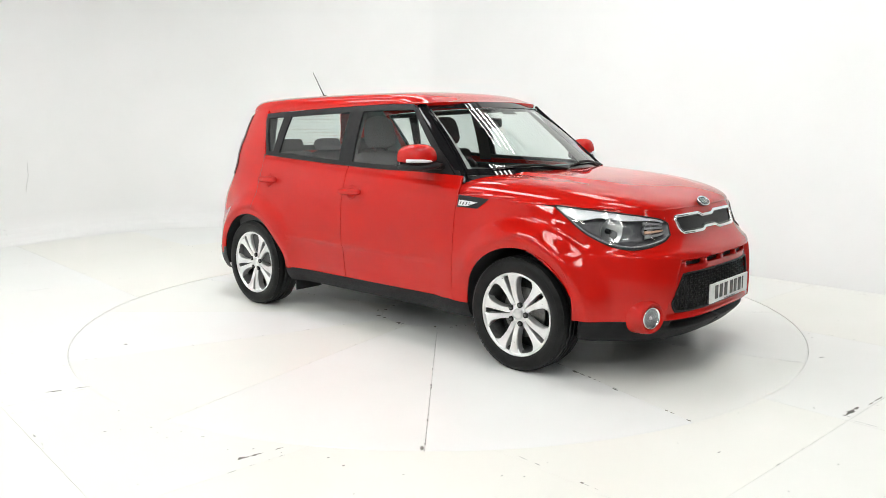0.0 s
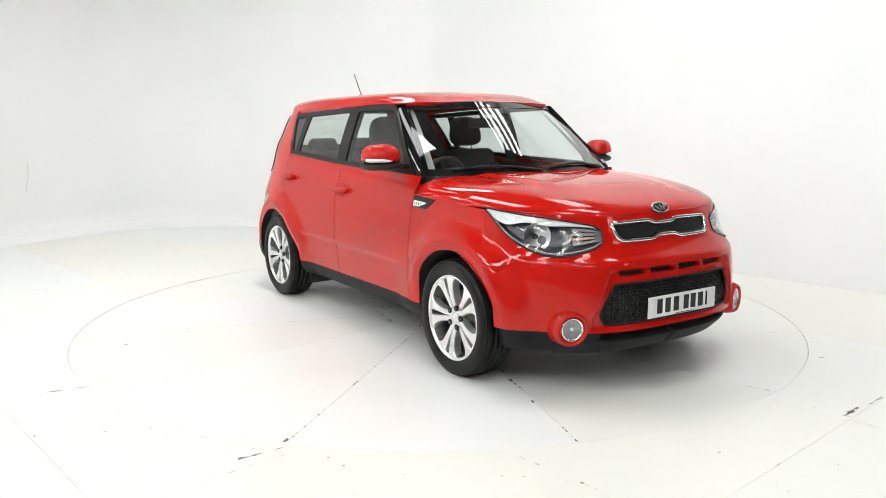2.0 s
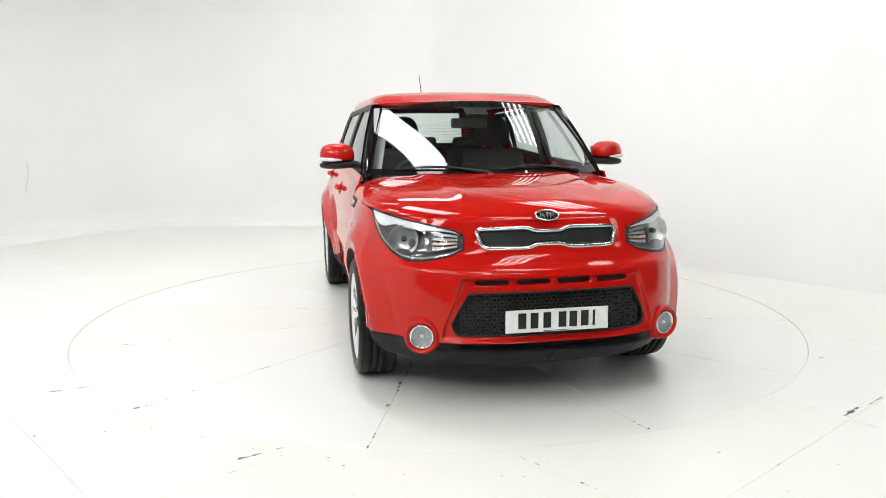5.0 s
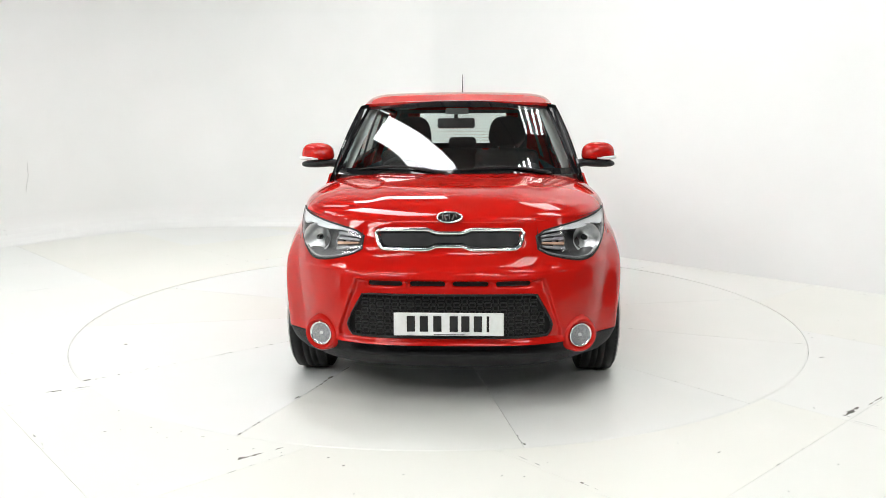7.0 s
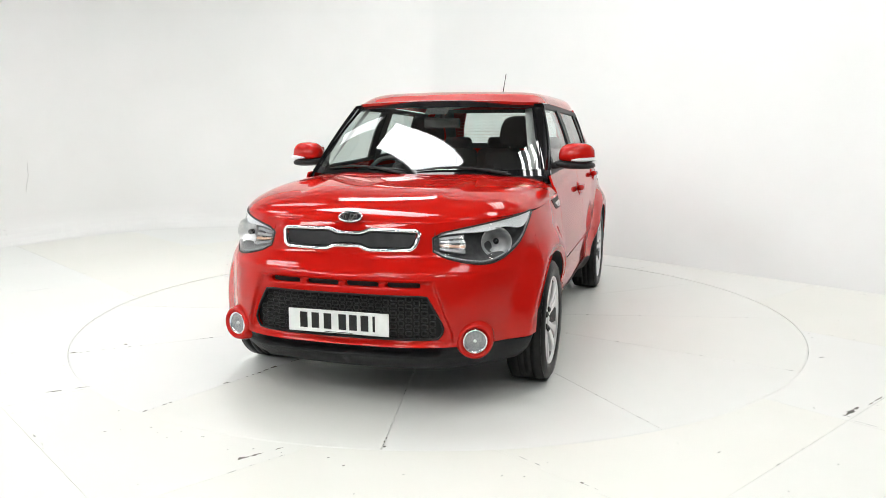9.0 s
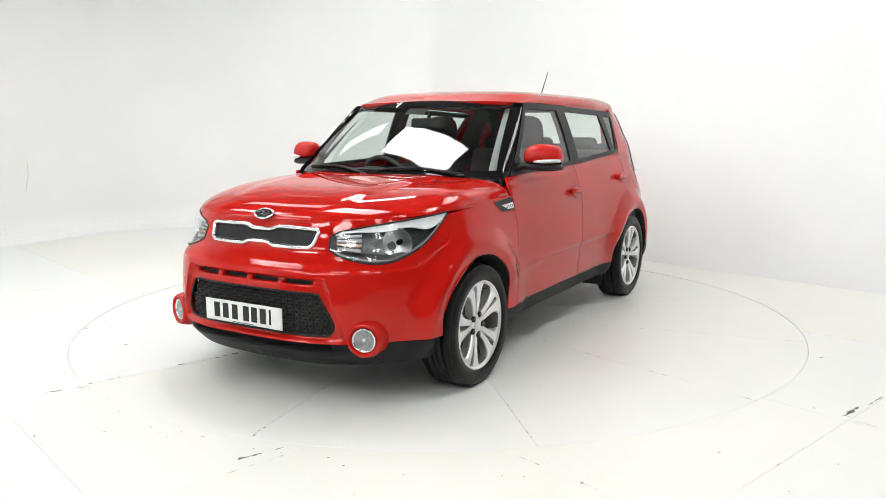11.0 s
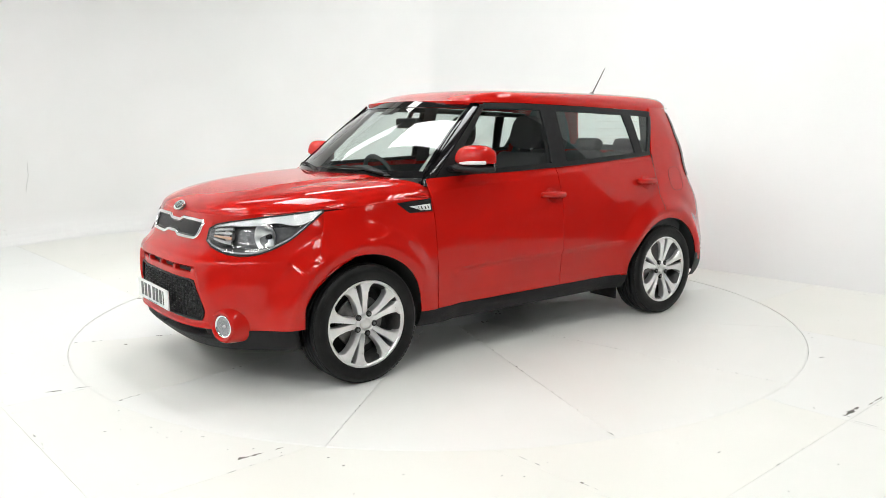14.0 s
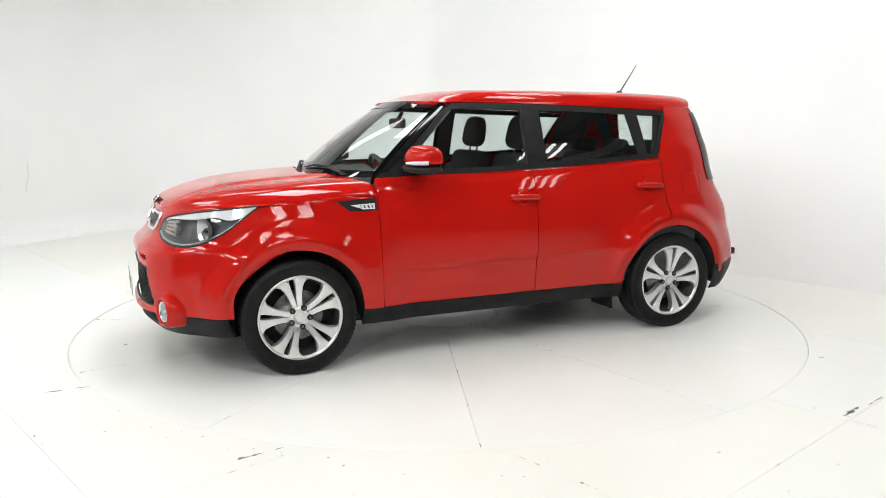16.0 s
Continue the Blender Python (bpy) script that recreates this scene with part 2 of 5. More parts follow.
def build_studio():
    line = wall_line()
    n = len(line)
    c = Vector((-0.3, -1.5))
    white = [p.y > (-5.0 if p.x < 0 else -0.9) for p in line]

    def ring_wall(pick, name, material, label):
        bm = bmesh.new()
        rows = []
        foot = [(COVE * (1 - math.sin(t)), COVE * (1 - math.cos(t))) for t in [math.pi / 2 * j / 7 for j in range(8)]]
        prof = [(-d, z + 0.002) for d, z in foot] + [(0.0, WALL_TOP), (0.15, WALL_TOP), (0.15, -0.02)]
        m = len(prof)
        for off, z in prof:
            row = []
            for p in line:
                k = ramp01((-0.3 - p.x) / 1.2) * ramp01((p.y + 3.0) / 2.0) if off < 0 or 0 < z < COVE + 0.01 else 1.0
                o = off * k if off < 0 else off
                zz = z if off >= 0 and z > COVE + 0.01 or z < 0 else z * k
                row.append(bm.verts.new((*(p + (p - c).normalized() * o), zz)))
            rows.append(row)
        for i in range(m):
            A, B = rows[i], rows[(i + 1) % m]
            for k in range(n):
                if (white[k] and white[(k + 1) % n]) == pick:
                    bm.faces.new((A[k], A[(k + 1) % n], B[(k + 1) % n], B[k]))
        bmesh.ops.delete(bm, geom=[v for v in bm.verts if not v.link_faces], context="VERTS")
        bmesh.ops.recalc_face_normals(bm, faces=bm.faces)
        w = part(name, bm, material)
        tagged(w, label, "wall", kind="structure")
        for f in w.data.polygons:
            f.use_smooth = abs(f.normal.z) < 0.5

    ring_wall(True, "wall_north", M_STUDIO_WALL, "matt white painted curved studio wall")
    ring_wall(False, "wall_south", M_SOUTH, "dark grey workshop wall beyond the white studio")
    # ground slab under the boards
    bm = bmesh.new()
    bm.faces.new([bm.verts.new((x, y, -0.02)) for x, y in ((-60, -60), (60, -60), (60, 60), (-60, 60))])
    g = part("ground", bm, M_JOINT, smooth=False)
    tagged(g, "dark dirty slab below the floor boards", "ground", kind="structure")
    # ceiling with ribs in one mesh
    bm = bmesh.new()
    box(bm, -8.6, 9.4, -10, 6.2, WALL_TOP + 0.3, WALL_TOP + 0.4)
    ceil = part("ceiling", bm, M_CEILING, smooth=False)
    tagged(ceil, "grey ribbed sheet roof above the studio", "ceiling", kind="structure")
    bm = bmesh.new()
    way = Vector((math.cos(radians(-58)), math.sin(radians(-58))))
    across = Vector((-way.y, way.x))
    for k in range(-22, 24):
        o = Vector((0.4, -1.9)) + across * 0.42 * k
        lo, hi = -20.0, 20.0
        for c0, d0, a0, b0 in ((o.x, way.x, -8.4, 9.2), (o.y, way.y, -9.8, 6.0)):
            t0, t1 = sorted(((a0 - c0) / d0, (b0 - c0) / d0))
            lo, hi = max(lo, t0), min(hi, t1)
        if hi - lo > 0.3:
            mid = o + way * (lo + hi) / 2
            box(bm, -(hi - lo) / 2, (hi - lo) / 2, -0.014, 0.014, WALL_TOP + 0.24, WALL_TOP + 0.3, 0.0, pose(mid.x, mid.y, 0, 0, 0, -58))
    rib = part("ceiling_rib", bm, M_RIB, ceil, "darker roof rib", smooth=False)
    rib["kind"] = "stuff"
    bm = bmesh.new()
    rows = []
    for off, z in ((-0.25, WALL_TOP), (0.3, WALL_TOP), (0.3, WALL_TOP + 0.42), (-0.25, WALL_TOP + 0.42)):
        rows.append([bm.verts.new((*(p + (p - c).normalized() * off), z)) for p in line])
    for i in range(4):
        A, B = rows[i], rows[(i + 1) % 4]
        for k in range(n):
            bm.faces.new((A[k], A[(k + 1) % n], B[(k + 1) % n], B[k]))
    bmesh.ops.recalc_face_normals(bm, faces=bm.faces)
    tr = part("trim", bm, M_STUDIO_WALL, smooth=False)
    tagged(tr, "white boxed trim closing the wall top", "trim", kind="structure")


def build_fixture(material, length=1.7, shaded=False):
    """A ceiling batten with four long tubes, with or without a deep side shade."""
    f = thing("ceiling_light", "grey four-tube fluorescent ceiling light, switched on, most copies added as fill", "ceiling light", "fluorescent ceiling lights")
    h = length / 2
    bm = bmesh.new()
    box(bm, -h - 0.04, h + 0.04, -0.34, 0.34, 0.06, 0.10, 0.01)
    part("housing", bm, M_RIB, f, smooth=False)
    for k in range(4):
        bm = bmesh.new()
        y = -0.27 + 0.18 * k
        tube(bm, [(-h, y, 0.02), (h, y, 0.02)], 0.034, 10)
        part("tube", bm, material, f, "glowing white tube")
    # unseen side plates, added to hold light back from the upper wall
    if shaded:
        for y in (-0.37, 0.37):
            bm = bmesh.new()
            box(bm, -h - 0.05, h + 0.05, y - 0.006, y + 0.006, -0.13, 0.10, 0.003)
            part("added_side_shade", bm, M_RIB, f, "dark metal side shade, added to keep light off the wall", smooth=False)
    return f


# x, y, turn of the four-tube lights; then the flat panels with their sizes
# most of these are unseen fill, added to lift the walls and floor
LIGHTS = [(-3.6, -0.8, -48), (-2.6, -7.9, -48), (1.2, -8.0, -48), (3.0, -7.7, -48), (-4.8, -3.6, -48), (-1.6, -4.2, -48),
          (-3.2, -6.2, -48), (1.5, -2.9, -48), (-5.4, -5.2, -48), (-3.7, 0.9, -48), (-5.6, -7.6, -48), (0.5, -5.4, -48)]
# the middle one is fill, added to brighten the floor on the right
SHADED_LIGHTS = [(1.72, 1.50, -69, 0), (2.3, -0.9, -48, 1), (6.3, -4.4, -48, 0)]
DIM_LIGHTS = [(-0.8, 3.2, 4)]
PANELS = [(-1.01, 0.20, -54, 2.5, 0.80), (-2.7, 2.75, 139, 2.0, 0.40)]


def build_lights():
    f = build_fixture(M_TUBE)
    z = WALL_TOP - 0.02
    f.matrix_basis = pose(LIGHTS[0][0], LIGHTS[0][1], z, 0, 0, LIGHTS[0][2])
    for x, y, r in LIGHTS[1:]:
        copy_thing(f, pose(x, y, z, 0, 0, r))
    for x, y, r in DIM_LIGHTS:
        build_fixture(M_TUBE_DIM).matrix_basis = pose(x, y, z, 0, 0, r)
    for x, y, r, full in SHADED_LIGHTS:
        build_fixture(M_TUBE if full else M_TUBE_DIM, shaded=True).matrix_basis = pose(x, y, z, 0, 0, r)
    for x, y, r, a, b in PANELS:
        p = thing("light_panel", "flat glowing white ceiling light panel", "ceiling light", m=pose(x, y, z, 0, 0, r))
        bm = bmesh.new()
        box(bm, -a / 2 - 0.03, a / 2 + 0.03, -b / 2 - 0.03, b / 2 + 0.03, 0.03, 0.09, 0.01)
        part("housing", bm, M_WHITE, p, smooth=False)
        bm = bmesh.new()
        box(bm, -a / 2, a / 2, -b / 2, b / 2, 0.0, 0.028)
        part("diffuser", bm, M_PANEL if b > 0.5 else M_PANEL_DIM, p, "glowing white diffuser", smooth=False)


TABLE_R = 2.518


def build_floor():
    ang = radians(41.5)
    U, V = Vector((math.cos(ang), math.sin(ang), 0)), Vector((-math.sin(ang), math.cos(ang), 0))
    bm = bmesh.new()
    n = 144
    r_in = TABLE_R + 0.0032
    ring = [bm.verts.new((r_in * math.cos(k * math.tau / n), r_in * math.sin(k * math.tau / n), 0)) for k in range(n)]
    outer = []
    for k in range(n):
        a = k * math.tau / n
        s = 13.0 / max(abs(math.cos(a)), abs(math.sin(a)))
        outer.append(bm.verts.new((s * math.cos(a), s * math.sin(a), 0)))
    for k in range(n):
        bm.faces.new((ring[k], outer[k], outer[(k + 1) % n], ring[(k + 1) % n]))
    step = 1.467
    cuts = [(U, -0.01), (V, 0.0)]
    g = 0.0007
    for d, o in cuts:
        for k in range(-7, 8):
            for s in (-g, g):
                bmesh.ops.bisect_plane(bm, geom=list(bm.verts) + list(bm.edges) + list(bm.faces), dist=1e-6, plane_co=d * (o + k * step + s), plane_no=d)
    cells = {}
    for f in bm.faces:
        c = f.calc_center_median()
        key = []
        for d, o in cuts:
            q = (c.dot(d) - o) / step
            if abs(q - round(q)) * step < g * 1.2:
                key = None
                break
            key.append(math.floor(q))
        if key is not None:
            cells.setdefault(tuple(key), []).append(f)
    floor = thing("floor", "white painted floor boards with fine worn joints", "floor")
    floor["kind"] = "structure"
    for key in sorted(cells):
        b2 = bmesh.new()
        m = {}
        for f in cells[key]:
            vs = []
            for v in f.verts:
                k = (round(v.co.x, 5), round(v.co.y, 5))
                if k not in m:
                    m[k] = b2.verts.new(v.co)
                vs.append(m[k])
            b2.faces.new(vs)
        r = bmesh.ops.extrude_face_region(b2, geom=list(b2.faces))
        for v in r["geom"]:
            if isinstance(v, bmesh.types.BMVert):
                v.co.z = -0.012
        bmesh.ops.recalc_face_normals(b2, faces=b2.faces)
        part("board", b2, M_FLOOR, floor, smooth=False)
    bm.free()


HUB_R = 0.42


def build_turntable():
    t = thing("turntable", "white painted round turntable of worn wedge boards", "turntable")
    # one wedge, laid twelve times
    bm = bmesh.new()
    n, g = 16, 0.0011

    def wedge(r, u, z):
        a = radians(30) * u
        lim = g / r
        a = min(max(a, lim), radians(30) - lim)
        return bm.verts.new((r * math.cos(a), r * math.sin(a), z))
    rs = (HUB_R + 0.003, 1.0, 1.7, TABLE_R - 0.012, TABLE_R)
    rows = [[wedge(r, k / n, 0.0 if r < TABLE_R else -0.003) for k in range(n + 1)] for r in rs]
    for i in range(len(rs) - 1):
        for k in range(n):
            bm.faces.new((rows[i][k], rows[i + 1][k], rows[i + 1][k + 1], rows[i][k + 1]))
    edge = rows[0] + [r[-1] for r in rows[1:-1]] + rows[-1][::-1] + [r[0] for r in rows[-2:0:-1]]
    low = [bm.verts.new((v.co.x, v.co.y, -0.014)) for v in edge]
    for k in range(len(edge)):
        k2 = (k + 1) % len(edge)
        bm.faces.new((edge[k], edge[k2], low[k2], low[k]))
    bmesh.ops.recalc_face_normals(bm, faces=bm.faces)
    first = part("wedge_board", bm, M_TABLE, t, smooth=False)
    first.matrix_basis = pose(0, 0, 0, 0, 0, 11.3)
    for k in range(1, 12):
        o = new("wedge_board", first.data)
        o.parent = t
        o.matrix_basis = pose(0, 0, 0, 0, 0, 11.3 + 30 * k)
    bm = bmesh.new()
    lathe(bm, [(HUB_R, -0.014), (HUB_R, -0.002), (HUB_R - 0.004, 0.0), (0.0001, 0.0)], 64, "z")
    part("hub_plate", bm, M_TABLE, t, smooth=False)
    # chipped paint along the joints
    rnd = random.Random(5)
    spots = []
    for k, wear in ((0, 0.6), (1, 0.6), (2, 0.7), (3, 0.5), (5, 0.4), (6, 0.5), (8, 0.5), (9, 0.8), (10, 1.2), (11, 1.5)):
        a = radians(11.3 + 30 * k)
        for _ in range(int(26 * wear)):
            r = HUB_R + 0.1 + (TABLE_R - HUB_R - 0.12) * rnd.random()
            spots.append((r, a, 0.004 + 0.022 * rnd.random() ** 3 * wear, 0.0015 + 0.0035 * rnd.random() ** 2 * wear))
    spots += [(2.49, radians(-49), 0.020, 0.010), (1.64, radians(-19), 0.035, 0.010), (1.70, radians(-18.9), 0.02, 0.006), (1.98, radians(-19), 0.02, 0.005), (2.49, radians(-18.7), 0.012, 0.006), (2.48, radians(11.5), 0.012, 0.006)]
    # broken paint round the hub plate
    for _ in range(26):
        spots.append((HUB_R + rnd.uniform(-0.01, 0.05), rnd.uniform(0, math.tau), 0.006 + 0.012 * rnd.random(), 0.004 + 0.016 * rnd.random() ** 2))
    for r, a, l, w in spots:
        bm = bmesh.new()
        m = pose(0, 0, 0, 0, 0, math.degrees(a)) @ pose(r, rnd.uniform(-0.002, 0.002), 0.0012)
        ring = []
        for q in range(9):
            tt = q * math.tau / 9
            j = 0.6 + 0.7 * rnd.random()
            ring.append(bm.verts.new(m @ Vector((l * j * math.cos(tt), w * j * math.sin(tt), 0))))
        bm.faces.new(ring)
        part("paint_chip", bm, M_CRACK, t, smooth=False)
    return t


def build_wear():
    """Chips in the fixed floor and cracks in the wall."""
    rnd = random.Random(9)
    for x, y, ang, l, w in ((2.01, -2.09, 42, 0.055, 0.016), (2.06, -2.045, 42, 0.03, 0.008), (2.25, -1.91, 41, 0.05, 0.006), (2.17, -1.98, 41, 0.03, 0.004),
                            (-0.84, -2.58, 36, 0.035, 0.012), (-0.79, -2.545, 36, 0.03, 0.007), (-0.70, -2.48, 38, 0.02, 0.004), (-2.05, -1.72, 20, 0.04, 0.008), (-1.93, -1.66, 25, 0.05, 0.004),
                            (-2.02, -0.83, -30, 0.02, 0.006), (0.56, -2.83, -48, 0.012, 0.006), (1.20, -2.55, 10, 0.010, 0.004), (1.96, -2.14, -48, 0.02, 0.005), (-0.4, -2.66, 15, 0.01, 0.004), (-1.55, -2.28, 30, 0.012, 0.004), (2.3, -1.2, 5, 0.02, 0.004)):
        bm = bmesh.new()
        m = pose(x, y, 0.0012, 0, 0, ang)
        ring = []
        for q in range(11):
            tt = q * math.tau / 11
            j = 0.5 + 0.8 * rnd.random()
            ring.append(bm.verts.new(m @ Vector((l * j * math.cos(tt), w * j * math.sin(tt), 0))))
        bm.faces.new(ring)
        o = part("paint_chip", bm, M_CRACK, smooth=False)
        tagged(o, "dark chip in the white floor paint", "paint chip", "paint chips in the floor")
    # fine dirt trodden into the paint, and broken paint along the board joints
    bm = bmesh.new()
    ang = radians(41.5)
    dots = []
    for _ in range(170):
        a, r = rnd.uniform(-math.pi, math.pi), TABLE_R + 0.03 + 2.0 * rnd.random() ** 1.5
        dots.append((r * math.cos(a), r * math.sin(a), rnd.uniform(0, 180), 0.003 + 0.006 * rnd.random() ** 3, 0.002 + 0.003 * rnd.random()))
    for turn, base in ((ang, 0.0), (ang + math.pi / 2, -0.01)):
        for k in range(-3, 4):
            for _ in range(34):
                along, off = rnd.uniform(-4.5, 4.5), base + 1.467 * k
                x = along * math.cos(turn) - off * math.sin(turn)
                y = along * math.sin(turn) + off * math.cos(turn)
                if math.hypot(x, y) > TABLE_R + 0.02:
                    dots.append((x, y, math.degrees(turn), 0.008 + 0.03 * rnd.random() ** 2, 0.0012 + 0.002 * rnd.random() ** 2))
    for x, y, turn, l, w in dots:
        m = pose(x, y, 0.0012, 0, 0, turn)
        bm.faces.new([bm.verts.new(m @ Vector((l * math.cos(q * math.tau / 7) * rnd.uniform(0.6, 1.2), w * math.sin(q * math.tau / 7) * rnd.uniform(0.6, 1.2), 0))) for q in range(7)])
    o = part("floor_speck", bm, M_JOINT, smooth=False)
    tagged(o, "fine grey dirt specks on the white floor", "dirt", kind="stuff")


def build_cracks():
    rnd = random.Random(3)
    for pts in (((-4.95, 3.75, 0.95), (-4.96, 3.75, 0.86), (-4.955, 3.755, 0.80), (-4.985, 3.74, 0.68), (-4.99, 3.73, 0.60)), ((-5.17, 3.36, 0.17), (-5.11, 3.46, 0.175), (-5.115, 3.44, 0.09), (-5.13, 3.42, 0.01))):
        bm = bmesh.new()
        tube(bm, [(x + 0.03, y - 0.02, z) for x, y, z in pts], [0.0006 + 0.0014 * rnd.random() for _ in pts], 5)
        o = part("wall_crack", bm, M_CRACK, smooth=False)
        tagged(o, "thin dark crack in the white wall", "wall crack", "cracks in the wall")


build_studio()
build_cracks()
build_lights()
build_floor()
TURNTABLE = build_turntable()
build_wear()


# ---- the car: surfaces ----
# car space: x forward, y to its own left, z up; wheel centres at x = +-1.285
CAR_OFF = Vector((-0.008, 0.151, 0.0))
XC_F, XC_R, N_F, N_R = 0.9, -0.9, 3.2, 5.2
WHEEL_X, WHEEL_Z, ARCH_R = 1.285, 0.328, 0.385
WIDE = [(0.18, 0.82), (0.33, 0.862), (0.42, 0.868), (0.55, 0.874), (0.70, 0.876), (0.85, 0.868), (0.95, 0.848), (1.05, 0.818), (1.12, 0.795), (1.20, 0.776)]
NOSE = [(0.18, 2.0), (0.30, 2.10), (0.40, 2.125), (0.50, 2.128), (0.60, 2.118), (0.68, 2.104), (0.705, 2.092), (0.730, 2.062), (0.78, 2.020), (0.86, 1.985), (0.93, 1.955), (1.1, 1.9)]
TAIL = [(0.2, -1.98), (0.33, -2.05), (0.45, -2.078), (0.56, -2.048), (0.66, -2.008), (0.80, -1.97), (0.97, -1.88), (1.2, -1.805), (1.45, -1.745), (1.56, -1.69)]


def flare(x, z):
    """How far the wheel arches stand proud: a full rounded lip that falls off with a firm outer shoulder."""
    out = 0.0
    for wx in (WHEEL_X, -WHEEL_X):
        d = math.hypot(x - wx, z - WHEEL_Z) - ARCH_R
        lip = 0.050 + 0.026 * ramp01((x - wx - 0.05) / 0.36) if wx > 0 else 0.060
        behind = (wx - x) if wx > 0 else (x - wx)
        lip *= 1 - 0.75 * ramp01((behind - 0.18) / 0.22) * ramp01((0.62 - z) / 0.24)
        near = ramp01(1 - (d - 0.045) / 0.135)
        wide = ramp01(1 - d / 0.34)
        roll = 0.010 * ramp01(1 - d / 0.05)
        out = max(out, (lip * (0.72 * near + 0.28 * wide) - roll) * ramp01((z - 0.1) / 0.2))
    return out


def scallop(x, z):
    """The pressed lower panel of the doors under a straight crease, and the shoulder crease below the windows."""
    zc = 0.572 - 0.012 * x
    fade = ramp01((x + 0.93) / 0.18) * ramp01((0.70 - x) / 0.10)
    below = max(0.0, zc - z)
    ledge = 0.007 * ramp01((z - 1.063 + 0.058 * x) / 0.014) * ramp01((x + 1.42) / 0.25)
    return -fade * (0.012 * ramp01(below / 0.030) + 0.05 * below) - ledge


def half_width(z):
    return curve_at(WIDE, z)


def side(x, z):
    """Half width of the lower body at x and z."""
    w = half_width(z)
    if x > XC_F:
        q = min(1.0, (x - XC_F) / (curve_at(NOSE, z) - XC_F))
        w *= (1 - q**N_F) ** (1 / N_F)
    elif x < XC_R:
        q = min(1.0, (XC_R - x) / (XC_R - curve_at(TAIL, z)))
        w *= (1 - q**N_R) ** (1 / N_R)
    return w + flare(x, z) + scallop(x, z)


def front(y, z):
    q = min(1.0, abs(y) / half_width(z))
    return XC_F + (curve_at(NOSE, z) - XC_F) * (1 - q**N_F) ** (1 / N_F) - recess(abs(y), z)


def recess(y, z):
    """The bumper's sunken middle, round the slots and the lower grille."""
    edge = lerp(0.545, 0.462, max(0.0, min(1.0, (z - 0.42) / 0.23)))
    return 0.027 * ramp01((edge - y) / 0.019) * ramp01((0.674 - z) / 0.022) * ramp01((z - 0.352) / 0.03)


def around(a, z):
    """Point of the front at plan angle a (radians from straight ahead) and height z."""
    L, w = curve_at(NOSE, z) - XC_F, half_width(z)
    c, s = math.cos(a), math.sin(a)
    r = ((abs(c) / L) ** N_F + (abs(s) / w) ** N_F) ** (-1 / N_F)
    x, y = XC_F + r * c, r * s
    return Vector((x, y + math.copysign(flare(x, z), s) * ramp01(abs(y) / 0.8), z))


def angle_x(x, z):
    return math.atan2(side(x, z) - flare(x, z), x - XC_F)


def angle_y(y, z):
    return math.atan2(y, front(y, z) - XC_F)


def shoulder(x):
    return 0.985 - 0.055 * ramp01((x - 0.75) / 1.25)


HOOD = [(0.6, 1.095), (0.95, 1.094), (1.25, 1.080), (1.5, 1.062), (1.7, 1.044), (1.85, 1.028), (1.96, 1.014)]


def hood_z(x, y):
    zs = shoulder(x)
    L, w = 1.055, half_width(zs)
    q = max(0.0, (x - XC_F) / L)
    e = min(1.0, (q**N_F + (abs(y) / w) ** N_F) ** (1 / N_F))
    crease = 0.011 * ramp01(0.5 + (0.44 + 0.12 * (1.3 - x) - abs(y)) / 0.05) * ramp01((1.95 - x) / 0.4)
    return zs + (curve_at(HOOD, x) - zs) * (1 - e**6) ** 0.6 + crease * (1 - e**6)


BELT = [(-1.9, 1.22), (-1.21, 1.168), (-0.25, 1.118), (0.79, 1.090), (1.0, 1.08)]
DLO_TOP = [(-1.7, 1.455), (-1.35, 1.474), (-0.28, 1.513), (0.27, 1.519), (0.5, 1.49)]


def glass_y(x, z):
    """Half width of the upper body (windows and pillars)."""
    t = (z - 1.09) / 0.43
    w = 0.800 - 0.096 * t - 0.052 * t * t
    w -= 0.030 * ramp01((x - 0.1) / 0.9) + 0.055 * ramp01((-1.0 - x) / 0.9) * (0.4 + 0.6 * t)
    return w


def rear_y(x, z):
    """Half width of the rear pillar and lamp surface."""
    t = ramp01((z - 1.12) / 0.2)
    w = lerp(half_width(z), glass_y(x, z), t) if z < 1.35 else glass_y(x, z)
    q = min(1.0, max(0.0, (XC_R - x) / (XC_R - curve_at(TAIL, z))))
    n = lerp(5.2, 7.6, ramp01((z - 1.0) / 0.4))
    return w * max(0.0, 1 - q**n) ** (1 / n)


def rear_x(y, z):
    """The same surface by y."""
    t = ramp01((z - 1.12) / 0.2)
    x0 = curve_at(TAIL, z)
    w = lerp(half_width(z), glass_y(x0, z), t) if z < 1.35 else glass_y(x0, z)
    n = lerp(5.2, 7.6, ramp01((z - 1.0) / 0.4))
    q = min(1.0, abs(y) / w)
    return XC_R - (XC_R - x0) * max(0.0, 1 - q**n) ** (1 / n)


ROOF = [(-1.75, 1.588), (-1.5, 1.604), (-1.2, 1.614), (-0.5, 1.622), (0.0, 1.620), (0.2, 1.610), (0.34, 1.590), (0.42, 1.568)]


def mirrored(fn, s):
    return lambda u, v: (lambda p: Vector((p[0], p[1] * s, p[2])))(fn(u, v))


